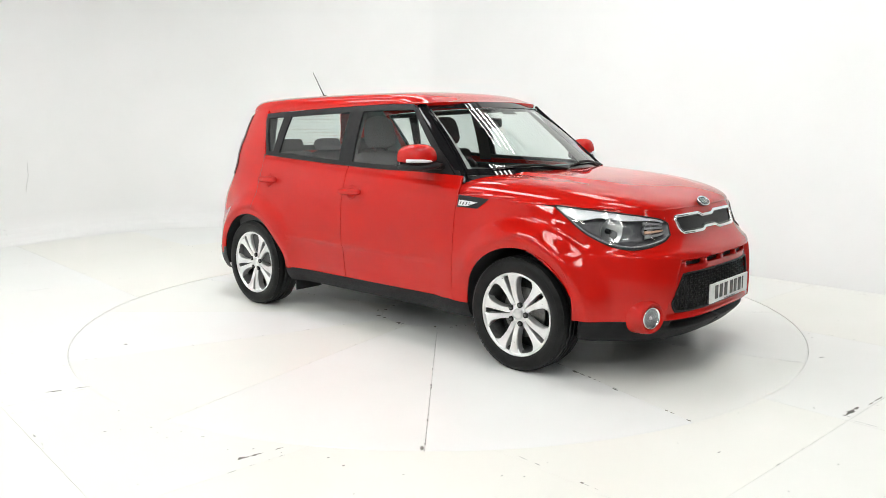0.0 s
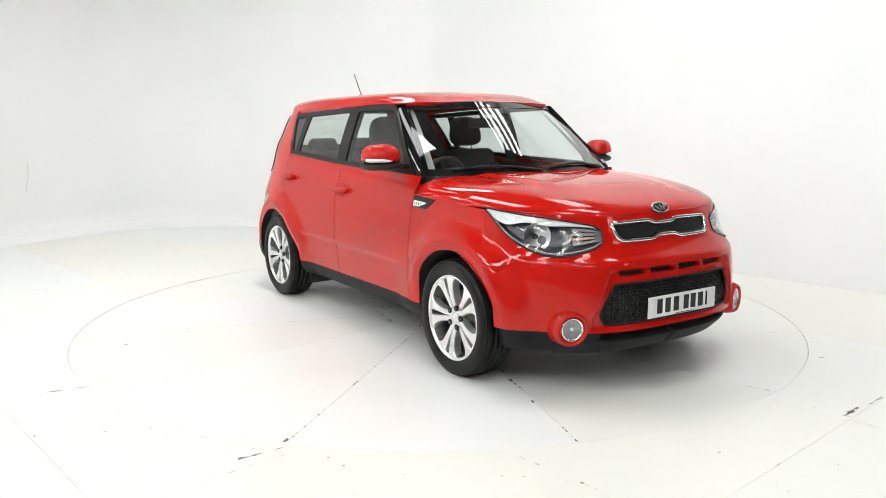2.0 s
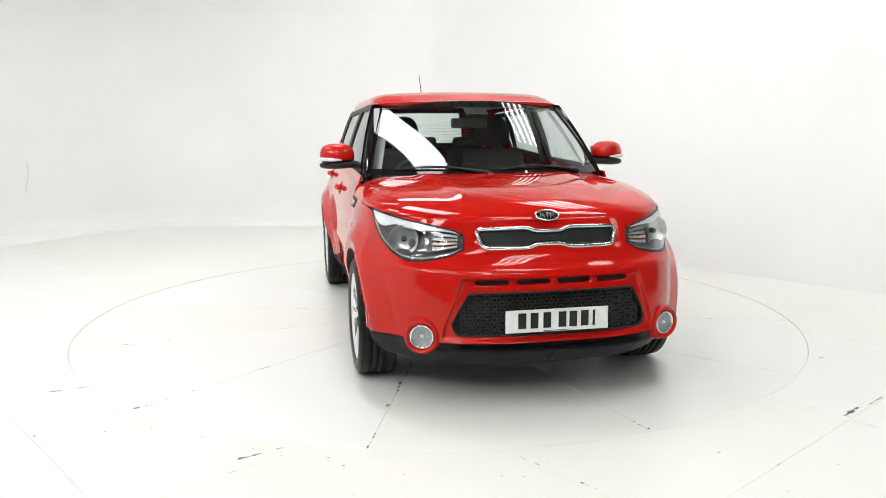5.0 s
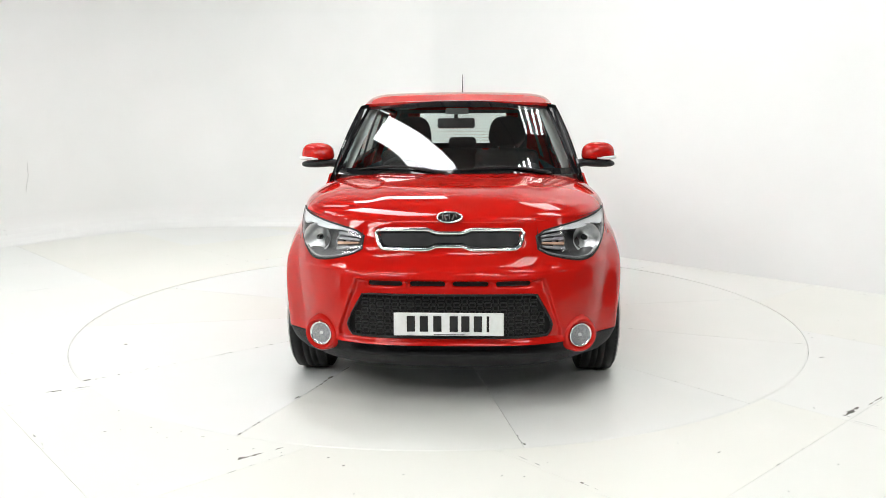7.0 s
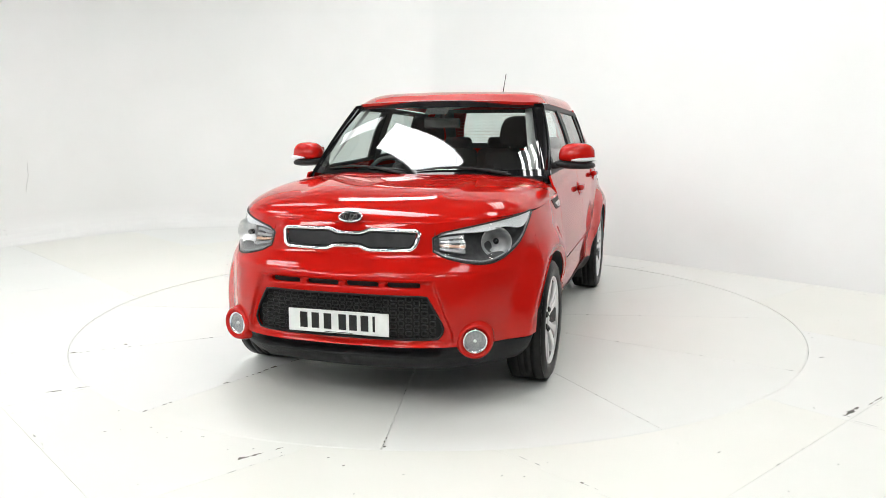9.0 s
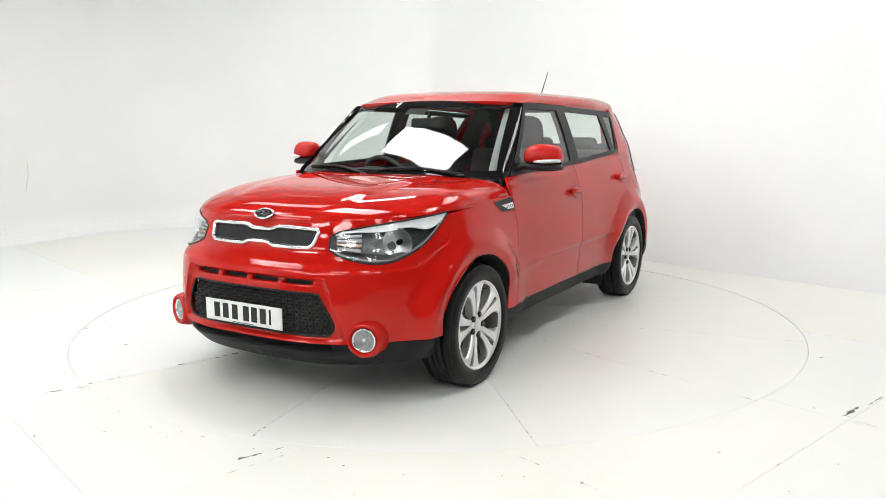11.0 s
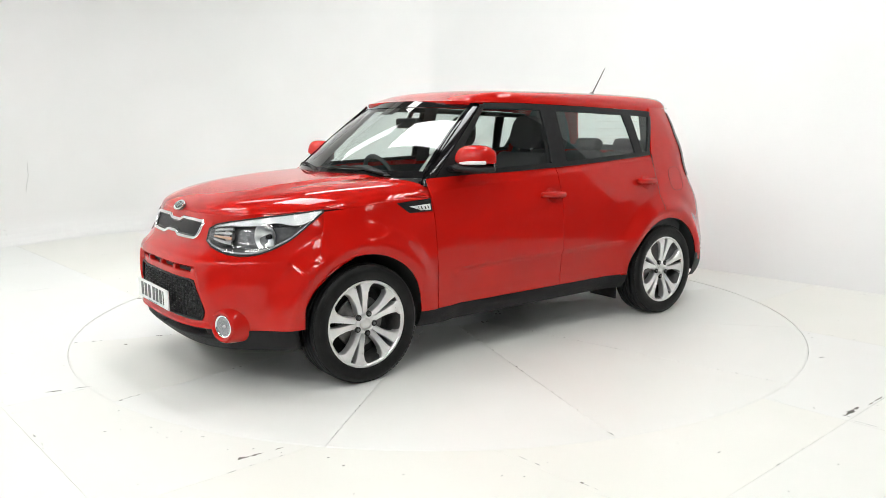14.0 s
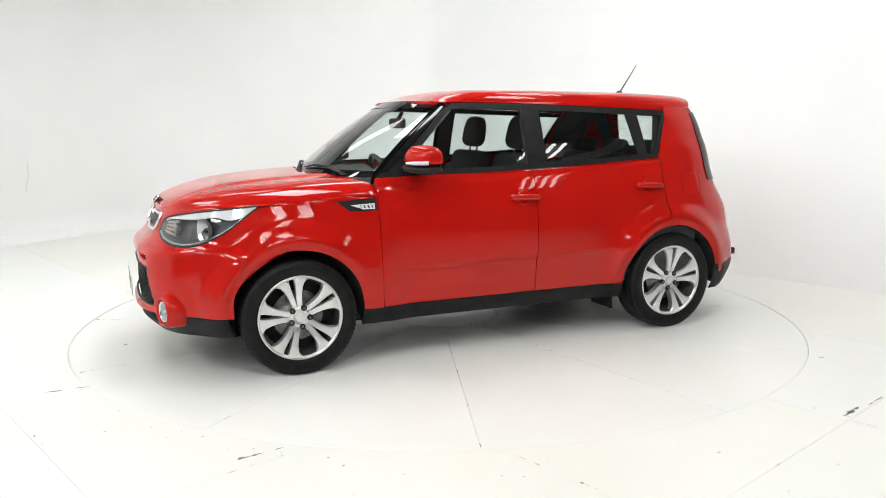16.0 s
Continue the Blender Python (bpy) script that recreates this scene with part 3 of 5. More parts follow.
def quad_patch(bm, surf, bl, br, tl, tr, nu, nv, s=1, flange=0.0, lift=0.0, us=None):
    """A patch of surf(x, z) between four corners (x, z), on the car's left (s = 1) or right (s = -1)."""
    def fn(u, v):
        x = lerp(lerp(bl[0], br[0], u), lerp(tl[0], tr[0], u), v)
        z = lerp(lerp(bl[1], br[1], u), lerp(tl[1], tr[1], u), v)
        return (x, (surf(x, z) + lift) * s, z)
    return sheet(bm, fn, nu, nv, flip=(s > 0), flange=flange, us=us)


def strip_patch(bm, surf, xs0, xs1, low, high, nu, nv, s=1, flange=0.0, lift=0.0, us=None):
    """A patch between two height curves low(x), high(x); xs0, xs1: its ends (x at the foot, x at the head)."""
    def fn(u, v):
        xb, xt = lerp(xs0[0], xs1[0], u), lerp(xs0[1], xs1[1], u)
        x = lerp(xb, xt, v)
        z = lerp(low(xb), high(xt), v)
        return (x, (surf(x, z) + lift) * s, z)
    return sheet(bm, fn, nu, nv, flip=(s > 0), flange=flange, us=us)


def face_patch(bm, fa, a0, a1, low, high, nu, nv, s=1, flange=0.0, lift=0.0):
    """A patch of the front between plan angles; low and high give heights, a0 and a1 angles by height."""
    def fn(u, v):
        za = lerp(low(fa), high(fa), v)
        a = lerp(a0(za), a1(za), u)
        z = lerp(low(a), high(a), v)
        p = around(a, z)
        if lift:
            p = p + Vector((math.cos(a), math.sin(a), 0)) * lift
        return (p.x, p.y * s, p.z)
    return sheet(bm, fn, nu, nv, flip=(s < 0), flange=flange)


def y_patch(bm, y0, y1, low, high, nu, nv, s=1, flange=0.0, push=0.0):
    """A patch of the front between y0(z) and y1(z), heights low to high."""
    def fn(u, v):
        z = lerp(low, high, v)
        y = lerp(y0(z), y1(z), u)
        return (front(y, z) + push, y * s, z)
    return sheet(bm, fn, nu, nv, flip=(s < 0), flange=flange)


def const(c):
    return lambda _: c


# ---- the car: outer panels ----
SILL_Z = 0.335
DOOR_F, DOOR_B = 0.805, -0.242
LOW_Z = 0.365


def lamp_low(a):
    t = (a - LAMP_A0) / (LAMP_A1 - LAMP_A0)
    return curve_at([(-0.1, 0.800), (0.0, 0.797), (0.08, 0.770), (0.32, 0.737), (0.50, 0.745), (0.72, 0.808), (0.90, 0.898), (1.0, 0.945), (1.1, 0.96)], t)


def lamp_high(a):
    t = (a - LAMP_A0) / (LAMP_A1 - LAMP_A0)
    return curve_at([(-0.1, 0.858), (0.0, 0.860), (0.08, 0.884), (0.45, 0.922), (0.75, 0.942), (1.0, 0.958), (1.1, 0.962)], t)


LAMP_A0 = angle_y(0.425, 0.82)
LAMP_A1 = angle_x(1.485, 0.95)
ANG_IN = angle_y(0.56, 0.5)


def arch_low(x):
    """Lower edge of the panels over a wheel."""
    for wx in (WHEEL_X, -WHEEL_X):
        d = abs(x - wx)
        if d < ARCH_R:
            return max(0.30, WHEEL_Z + math.sqrt(ARCH_R**2 - d * d))
    return SILL_Z


def arch_us(x0, x1, wx, n):
    """Columns that crowd towards the ends of an arch."""
    xs = [wx + ARCH_R * math.cos(math.pi * k / n) for k in range(n + 1)]
    xs = sorted({round((x - x0) / (x1 - x0), 5) for x in xs if min(x0, x1) < x < max(x0, x1)} | {0.0, 1.0})
    extra = [i / 12 for i in range(13)]
    keep = list(xs)
    for e in extra:
        if min(abs(e - q) for q in keep) > 0.025:
            keep.append(e)
    return sorted(keep)


def seam(z):
    """Where wing and bumper meet."""
    return lerp(1.645, 1.490, ramp01((z - 0.42) / 0.54))


def door_edge(z):
    """Front edge of the front door."""
    return lerp(0.783, 0.808, (z - 0.33) / 0.76)


def shoulder_edge(x):
    return shoulder(x) - 0.003


def wing_top(x):
    return shoulder_edge(x)


def grille_edge(z):
    """Half width of the lower grille opening."""
    return curve_at([(0.37, 0.462), (0.385, 0.470), (0.4375, 0.498), (0.595, 0.420), (0.61, 0.415)], z)


def slot_cell(bm, cell, slot, s, low=0.620, high=0.672):
    """A piece of bumper with one rounded slot through it, its rim turned in."""
    zc, hh = 0.6455, 0.0135

    def fn(u, v):
        k = int(u * 4 + 1e-6) % 4
        f = u * 4 - int(u * 4 + 1e-6)
        c, sn = ((1 - 2 * f, 1), (-1, 1 - 2 * f), (2 * f - 1, -1), (1, 2 * f - 1))[k]
        yc, hw = (slot[0] + slot[1]) / 2, (slot[1] - slot[0]) / 2
        if v < 0.01:
            y = lerp(cell[0], cell[1], (c + 1) / 2)
            z = lerp(low, high, (sn + 1) / 2)
            return (front(y, z), y * s, z)
        row = round(v * 3)
        hh2 = hh + (0.0025 if row == 1 else 0.0)
        hw += 0.0025 if row == 1 else 0.0
        r = hh2 * 0.92
        py, pz = hw * c, hh2 * sn
        cy, cz = max(-hw + r, min(hw - r, py)), max(-hh2 + r, min(hh2 - r, pz))
        d = Vector((py - cy, pz - cz))
        d = d.normalized() * r if d.length > 1e-6 else d
        y, z = yc + cy + d.x, zc + cz + d.y
        return (front(y, z) - (0.0, 0.0, 0.0025, 0.026)[row], y * s, z)
    sheet(bm, fn, 80, 3, flip=(s > 0))


def build_front(car):
    bumper = bmesh.new()
    for s in (1, -1):
        # centre bands, leaving the openings
        E = grille_edge
        YO = const(0.56)
        y_patch(bumper, const(0), YO, 0.352, 0.385, 44, 4, s)
        y_patch(bumper, E, YO, 0.385, 0.595, 20, 14, s)
        y_patch(bumper, const(0), YO, 0.595, 0.620, 44, 3, s)
        y_patch(bumper, const(0.415), YO, 0.620, 0.672, 16, 7, s)
        y_patch(bumper, const(0), const(0.425), 0.672, 0.806, 16, 20, s)
        y_patch(bumper, const(0.338), const(0.425), 0.806, 0.888, 6, 6, s)
        y_patch(bumper, const(0), const(0.425), 0.888, 0.936, 16, 4, s)
        # corner under the lamp
        a_in = lambda z: angle_y(0.56, z)
        a_out = lambda z: angle_x(seam(z), z)

        def fn(u, v):
            z = 0.352
            for _ in range(6):
                a = lerp(a_in(z), a_out(z), u)
                z = lerp(0.352, lamp_low(a) - 0.004, v)
            p = around(a, z)
            return (p.x, p.y * s, p.z)
        sheet(bumper, fn, 30, 54, flip=(s < 0))

        def gn(u, v):
            y = lerp(0.425, 0.56, u)
            z = lerp(0.672, lamp_low(angle_y(y, 0.76)) - 0.003, v)
            return (front(y, z), y * s, z)
        sheet(bumper, gn, 8, 20, flip=(s < 0))

        # strip between lamp and bonnet
        def hn(u, v):
            a = lerp(angle_y(0.425, 0.9), LAMP_A1 + 0.02, u)
            lo = lamp_high(a) + 0.003
            p0 = around(a, lo)
            hi = max(lo + 0.001, shoulder(p0.x) + 0.004)
            p = around(a, lerp(lo, hi, v))
            return (p.x, p.y * s, p.z)
        sheet(bumper, hn, 30, 2, flip=(s < 0))
    bmesh.ops.remove_doubles(bumper, verts=bumper.verts, dist=0.0008)
    part("front_bumper", bumper, M_PAINT, car, "glossy red front bumper")

    # lower lip in bare plastic
    bm = bmesh.new()
    for s in (1, -1):
        def fn(u, v):
            a = lerp(0, angle_x(1.67, 0.3), u)
            z = lerp(0.215 + 0.015 * u, 0.349, v)
            p = around(a, z)
            k = 1 - 0.018 * (1 - v) - 0.012 * ramp01((v - 0.55) * 5) * (1 - ramp01((u - 0.55) * 5))
            dip = 0.045 * ramp01((v - 0.62) * 12) * (1 - ramp01((u - 0.46) * 16))
            return (XC_F + (p.x - XC_F) * k - dip, p.y * k * s, p.z)
        sheet(bm, fn, 36, 16, flip=(s < 0), flange=0.03)

        def fu(u, v):
            a = lerp(0, angle_x(1.67, 0.3), u)
            p = around(a, 0.215 + 0.015 * u)
            k = lerp(0.982, 0.80, v)
            return (XC_F + (p.x - XC_F) * k, p.y * k * s, p.z - 0.01 * v)
        sheet(bm, fu, 24, 3, flip=(s > 0))
    bmesh.ops.remove_doubles(bm, verts=bm.verts, dist=0.0008)
    part("lower_lip", bm, M_SILL, car, "dark grey plastic lower bumper lip")

    # lower grille: black sheet as the shade behind the holes, and rounded cells
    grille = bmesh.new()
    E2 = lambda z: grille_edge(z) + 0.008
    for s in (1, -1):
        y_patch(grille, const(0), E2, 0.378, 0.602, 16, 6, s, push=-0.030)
    lower = part("lower_grille", grille, M_DARK, car, "black honeycomb lower grille with a sheet as the shade behind it")
    bm = bmesh.new()
    for k in range(-13, 14):
        y = k * 0.0370
        for r in range(7):
            z = 0.396 + r * 0.0330 + (0.0165 if k % 2 else 0.0)
            if z > 0.588 or abs(y) + 0.016 > grille_edge(z) - 0.004:
                continue
            x = front(y, z) - 0.016
            w, h = (0.0150, 0.0105) if k % 2 else (0.0130, 0.0115)
            pts = []
            for q in range(12):
                t = (q + 0.5) * math.tau / 12
                c, sn = math.cos(t), math.sin(t)
                pts.append((x, y + w * math.copysign(abs(c) ** 0.45, c), z + h * math.copysign(abs(sn) ** 0.45, sn)))
            tube(bm, pts, 0.0034, 4, closed=True)
    cells = part("grille_lattice", bm, M_LATTICE, lower)
    cells["kind"] = "stuff"
    bm = bmesh.new()
    loop = []
    for s in (1, -1):
        zs = [0.390 + 0.2 * i / 8 for i in range(9)]
        seq = [(grille_edge(z) - 0.002, z) for z in (zs if s > 0 else zs[::-1])]
        loop += [(front(y, z) + 0.001, y * s, z) for y, z in seq]
        if s > 0:
            loop += [(front(0.42 * (1 - i / 10), 0.594) + 0.001, 0.42 * (1 - i / 10), 0.594) for i in range(1, 20)]
        else:
            loop += [(front(-0.466 + i * 0.0466, 0.387) + 0.001, -0.466 + i * 0.0466, 0.387) for i in range(1, 20)]
    tube(bm, loop, 0.006, 6, closed=True)
    part("grille_rim", bm, M_BLACK, lower)

    # row of four slots
    for s in (1, -1):
        for a, b, ca, cb in ((0.018, 0.188, 0.0, 0.206), (0.224, 0.388, 0.206, 0.415)):
            bm = bmesh.new()
            slot_cell(bm, (ca, cb), (a, b), s)
            sl = part("slot_surround", bm, M_PAINT, car)
            bm = bmesh.new()
            y_patch(bm, const(a - 0.004), const(b + 0.004), 0.626, 0.666, 8, 3, s, push=-0.024)
            part("air_slot", bm, M_DARK, sl)
    # upper grille: chrome ring with a dipped middle, dark insert
    def grille_at(u, v, inset=0.0):
        e = lerp(0.336, 0.364, v) - inset
        y = e * (2 * u - 1)
        dip = 0.0165 * ramp01((0.112 - abs(y)) / 0.055)
        h = 0.0475 - dip - inset * 0.85 - 0.004 * (abs(y) / 0.35) ** 3
        return y, 0.846 + h * (2 * v - 1)

    def outline(inset):
        uv = [(i / 40, 1.0) for i in range(1, 40)] + [(1.0, 1 - i / 6) for i in range(1, 6)] + [(1 - i / 40, 0.0) for i in range(1, 40)] + [(0.0, i / 6) for i in range(1, 6)]
        return [(front(y, z) + 0.004 - inset * 0.4, y, z) for y, z in (grille_at(u, v, inset) for u, v in uv)]
    g = bmesh.new()

    def insert(u, v):
        y, z = grille_at(u, v, 0.004)
        return (front(y, z) - 0.003, y, z)
    sheet(g, insert, 40, 6)
    up = part("upper_grille", g, M_FRAME, car, "black insert framed by a chrome ring")
    bm = bmesh.new()
    tube(bm, outline(0.0), 0.0105, 8, closed=True)
    part("chrome_ring", bm, M_CHROME, up, "polished chrome ring")
    bm = bmesh.new()
    tube(bm, outline(0.013), 0.005, 6, closed=True)
    part("inner_ring", bm, M_GLOSS, up)
    bm = bmesh.new()
    y_patch(bm, const(-0.375), const(0.375), 0.80, 0.91, 20, 4, 1, push=-0.009)
    part("grille_backing", bm, M_PAINT, up)

    # oval maker's badge, plain shapes only
    bz, bx = 0.948, 1.958
    tilt = pose(bx, 0, bz, 0, -42, 0)
    bm = bmesh.new()
    pts = [tilt @ Vector((0.006, 0.060 * math.cos(k * math.tau / 32), 0.030 * math.sin(k * math.tau / 32))) for k in range(32)]
    tube(bm, pts, 0.0045, 8, closed=True)
    badge = part("badge", bm, M_CHROME, car, "oval chrome badge with dark field")
    bm = bmesh.new()
    lathe(bm, [(0.0001, 0.008), (0.050, 0.006), (0.058, 0.0), (0.058, -0.008)], 32, "x")
    for v in bm.verts:
        v.co = tilt @ Vector((v.co.x, v.co.y, v.co.z * 0.5))
    part("badge_field", bm, M_GLOSS, badge)
    bm = bmesh.new()
    for y0, lean in ((-0.034, 0.0), (-0.022, 0.35), (0.0, 0.0), (0.018, -0.3), (0.032, 0.3)):
        box(bm, 0.006, 0.011, y0 - 0.003, y0 + 0.003, -0.015, 0.015, 0.0, tilt @ pose(0, 0, 0, degrees_of(lean)))
    part("badge_bar", bm, M_CHROME, badge, smooth=False)

    # number plate with plain bars
    plate = bmesh.new()
    px = front(0.0, 0.465) + 0.036
    box(plate, px - 0.004, px + 0.004, -0.26, 0.26, 0.409, 0.520, 0.003)
    pl = part("number_plate", plate, M_PLATE, car, "white number plate with dark bars", smooth=False)
    x = px + 0.0045
    ys = [0.178, 0.117, 0.053, -0.024, -0.079, -0.138, -0.185]
    for k, y in enumerate(ys):
        bm = bmesh.new()
        w = 0.0195 if k < 6 else 0.006
        box(bm, x - 0.0008, x + 0.0012, -y - w, -y + w, 0.429, 0.505)
        part("plate_bar", bm, M_GLOSS, pl, smooth=False)
    bm = bmesh.new()
    box(bm, x - 0.0008, x + 0.001, -0.07, 0.075, 0.4135, 0.4165)
    part("plate_maker_bar", bm, M_CABIN, pl, smooth=False)


def degrees_of(a):
    return math.degrees(a)


def build_fogs(car):
    for s in (1, -1):
        c = Vector((front(0.630, 0.378), 0.630, 0.378))
        m = Matrix.Translation((c.x, c.y * s, c.z)) @ pose(0, 0, 0, 0, 0, 19 * s) @ pose(0.040, 0, 0)
        bm = bmesh.new()
        lathe(bm, [(0.104, -0.120), (0.095, -0.045), (0.085, -0.008), (0.077, 0.003), (0.070, 0.002), (0.064, -0.008), (0.061, -0.032)], 40, "x")
        bmesh.ops.transform(bm, matrix=m, verts=bm.verts)
        f = part("fog_lamp", bm, M_PAINT, car, "round clear fog lamp in a red ring")
        m = m @ pose(0.001, 0, 0)
        bm = bmesh.new()
        lathe(bm, [(0.062, -0.022), (0.060, -0.008), (0.055, -0.006), (0.050, -0.012), (0.047, -0.018)], 40, "x")
        bmesh.ops.transform(bm, matrix=m, verts=bm.verts)
        part("fog_ring", bm, M_CHROME, f, "chrome ring")
        bm = bmesh.new()
        lathe(bm, [(0.050, -0.012), (0.042, -0.0155), (0.028, -0.0185), (0.014, -0.020), (0.0001, -0.0205)], 32, "x")
        bmesh.ops.transform(bm, matrix=m, verts=bm.verts)
        part("fog_reflector", bm, M_REFLECT, f)
        bm = bmesh.new()
        lathe(bm, [(0.0001, -0.009), (0.007, -0.0105), (0.009, -0.019)], 16, "x")
        bmesh.ops.transform(bm, matrix=m, verts=bm.verts)
        part("fog_bulb", bm, M_WHITE, f)
        bm = bmesh.new()
        lathe(bm, [(0.0001, -0.005), (0.025, -0.006), (0.05, -0.012)], 32, "x")
        bmesh.ops.transform(bm, matrix=m, verts=bm.verts)
        ln = part("fog_lens", bm, M_LENS, f)
        ln.visible_shadow = False


def build_headlamps(car):
    for s in (1, -1):
        def at(u, v, push):
            a = lerp(LAMP_A0, LAMP_A1, u)
            z = lerp(lamp_low(a), lamp_high(a), v)
            p = around(a, z)
            n = Vector((math.cos(a * 0.9), math.sin(a * 0.9), 0))
            p = p + n * push
            return (p.x, p.y * s, p.z)
        bm = bmesh.new()
        sheet(bm, lambda u, v: at(u, v, -0.075 * (math.sin(math.pi * min(1, u * 1.02)) ** 0.5) * ramp01(v * 6) * ramp01((1 - v) * 6) - 0.002), 40, 14, flip=(s < 0))
        h = part("headlamp", bm, M_HOUSING, car, "clear headlamp with chrome brow and round reflector")
        bm = bmesh.new()
        sheet(bm, lambda u, v: at(u, v, 0.004), 40, 10, flip=(s < 0), flange=0.012)
        ln = part("lens", bm, M_LENS, h)
        ln.visible_shadow = False
        # white brow along the upper edge
        bm = bmesh.new()
        sheet(bm, lambda u, v: at(lerp(0.04, 0.985, u), lerp(1 - 0.09 - 0.12 * ramp01(u / 0.5) - 0.58 * ramp01((u - 0.58) / 0.36), 0.985, v), -0.004), 36, 5, flip=(s < 0), flange=0.012)
        part("brow", bm, M_BROW, h, "bright silver brow")
        # silver rim along the lower edge
        bm = bmesh.new()
        tube(bm, [at(lerp(0.0, 0.98, i / 30), 0.06, -0.004) for i in range(31)], 0.006, 6)
        part("lower_rim", bm, M_REFLECT, h)
        bm = bmesh.new()
        loop = [at(i / 30, 0.0, 0.001) for i in range(31)] + [at(1 - i / 30, 1.0, 0.001) for i in range(31)]
        tube(bm, loop, 0.0045, 6, closed=True)
        part("seal", bm, M_DARK, h)
        # round reflector bowl
        for u, v, r, dep in ((0.52, 0.42, 0.076, 0.03), (0.20, 0.50, 0.034, 0.02)):
            c = Vector(at(u, v, -0.030))
            a = lerp(LAMP_A0, LAMP_A1, u)
            m = Matrix.Translation(c) @ pose(0, 0, 0, 0, 0, math.degrees(a) * 0.45 * s)
            bm = bmesh.new()
            lathe(bm, [(r, 0.010), (r * 0.95, 0.008), (r * 0.80, -0.012), (r * 0.5, -dep), (r * 0.22, -dep - 0.008), (0.0001, -dep - 0.009)], 36, "x")
            bmesh.ops.transform(bm, matrix=m, verts=bm.verts)
            part("reflector", bm, M_SILVER, h, "bowl reflector")
            bm = bmesh.new()
            lathe(bm, [(0.0001, 0.0), (r * 0.16, -0.004), (r * 0.2, -dep)], 16, "x")
            bmesh.ops.transform(bm, matrix=m, verts=bm.verts)
            part("bulb", bm, M_GLOSS, h)
        # ribbed indicator near the grille
        for k in range(4):
            bm = bmesh.new()
            sheet(bm, lambda u, v: at(lerp(0.05, 0.24, u), lerp(0.26 + 0.15 * k, 0.35 + 0.15 * k, v), -0.014), 6, 2, flip=(s < 0), flange=0.014)
            part("indicator_rib", bm, M_RIBBED if k != 1 else M_AMBER, h)


def build_bonnet(car):
    bm = bmesh.new()
    N = 56

    def fn(u, v):
        e = 2 * v - 1
        t = math.sin(e * math.pi / 2)
        t = lerp(e, t, 0.75)
        w = half_width(0.965) + 0.002
        y = t * w
        xb = 1.060 - 0.325 * (abs(y) / w) ** 2.6
        xf = XC_F + 1.058 * max(0.0, 1 - abs(t) ** N_F) ** (1 / N_F)
        xf = max(xf, xb + 0.004)
        k = 1 - (1 - u) ** 1.7
        x = lerp(xb, xf, k)
        z = hood_z(x, y)
        return (x, y * (1 - 0.022 * ramp01((0.85 - x) / 0.05)), z)
    sheet(bm, fn, 40, N, flange=0.008)
    part("bonnet", bm, M_PAINT, car, "glossy red bonnet")
    # scuttle panel and wipers
    bm = bmesh.new()

    def sc(u, v):
        y = lerp(-0.73, 0.73, u)
        k = (abs(y) / 0.8) ** 2.5
        return (lerp(1.085, 0.95, v) - 0.29 * k, y, 1.074 + 0.016 * v - 0.02 * k * k)
    sheet(bm, sc, 30, 4, flip=True)
    part("scuttle", bm, M_BLACK, car, "black plastic scuttle panel")
    # wipers parked along the foot of the glass
    for u0, u1 in ((0.47, 0.10), (0.87, 0.52)):
        bm = bmesh.new()
        arm = [screen(lerp(u0, u1, t), 0.015 + 0.075 * math.sin(math.pi * min(1.0, t * 1.5) / 2), 0.015 - 0.003 * t) for t in [i / 12 * 0.72 for i in range(13)]]
        tube(bm, arm, [0.012 - 0.006 * min(1.0, i / 6) for i in range(13)], 8)
        wp = part("wiper", bm, M_BLACK, car, "black windscreen wiper")
        bm = bmesh.new()
        blade = [screen(lerp(u0, u1, lerp(0.12, 1.0, t)), 0.055 + 0.028 * math.sin(math.pi * t), 0.010 + 0.006 * math.sin(math.pi * t)) for t in [i / 16 for i in range(17)]]
        tube(bm, blade, [0.004 + 0.004 * math.sin(math.pi * i / 16) for i in range(17)], 6)
        part("wiper_blade", bm, M_DARK, wp)
        bm = bmesh.new()
        lathe(bm, [(0.0001, 0.012), (0.016, 0.010), (0.022, 0)], 16, "z")
        bmesh.ops.translate(bm, verts=bm.verts, vec=Vector(arm[0]) - Vector((0, 0, 0.008)))
        part("wiper_cap", bm, M_BLACK, wp)


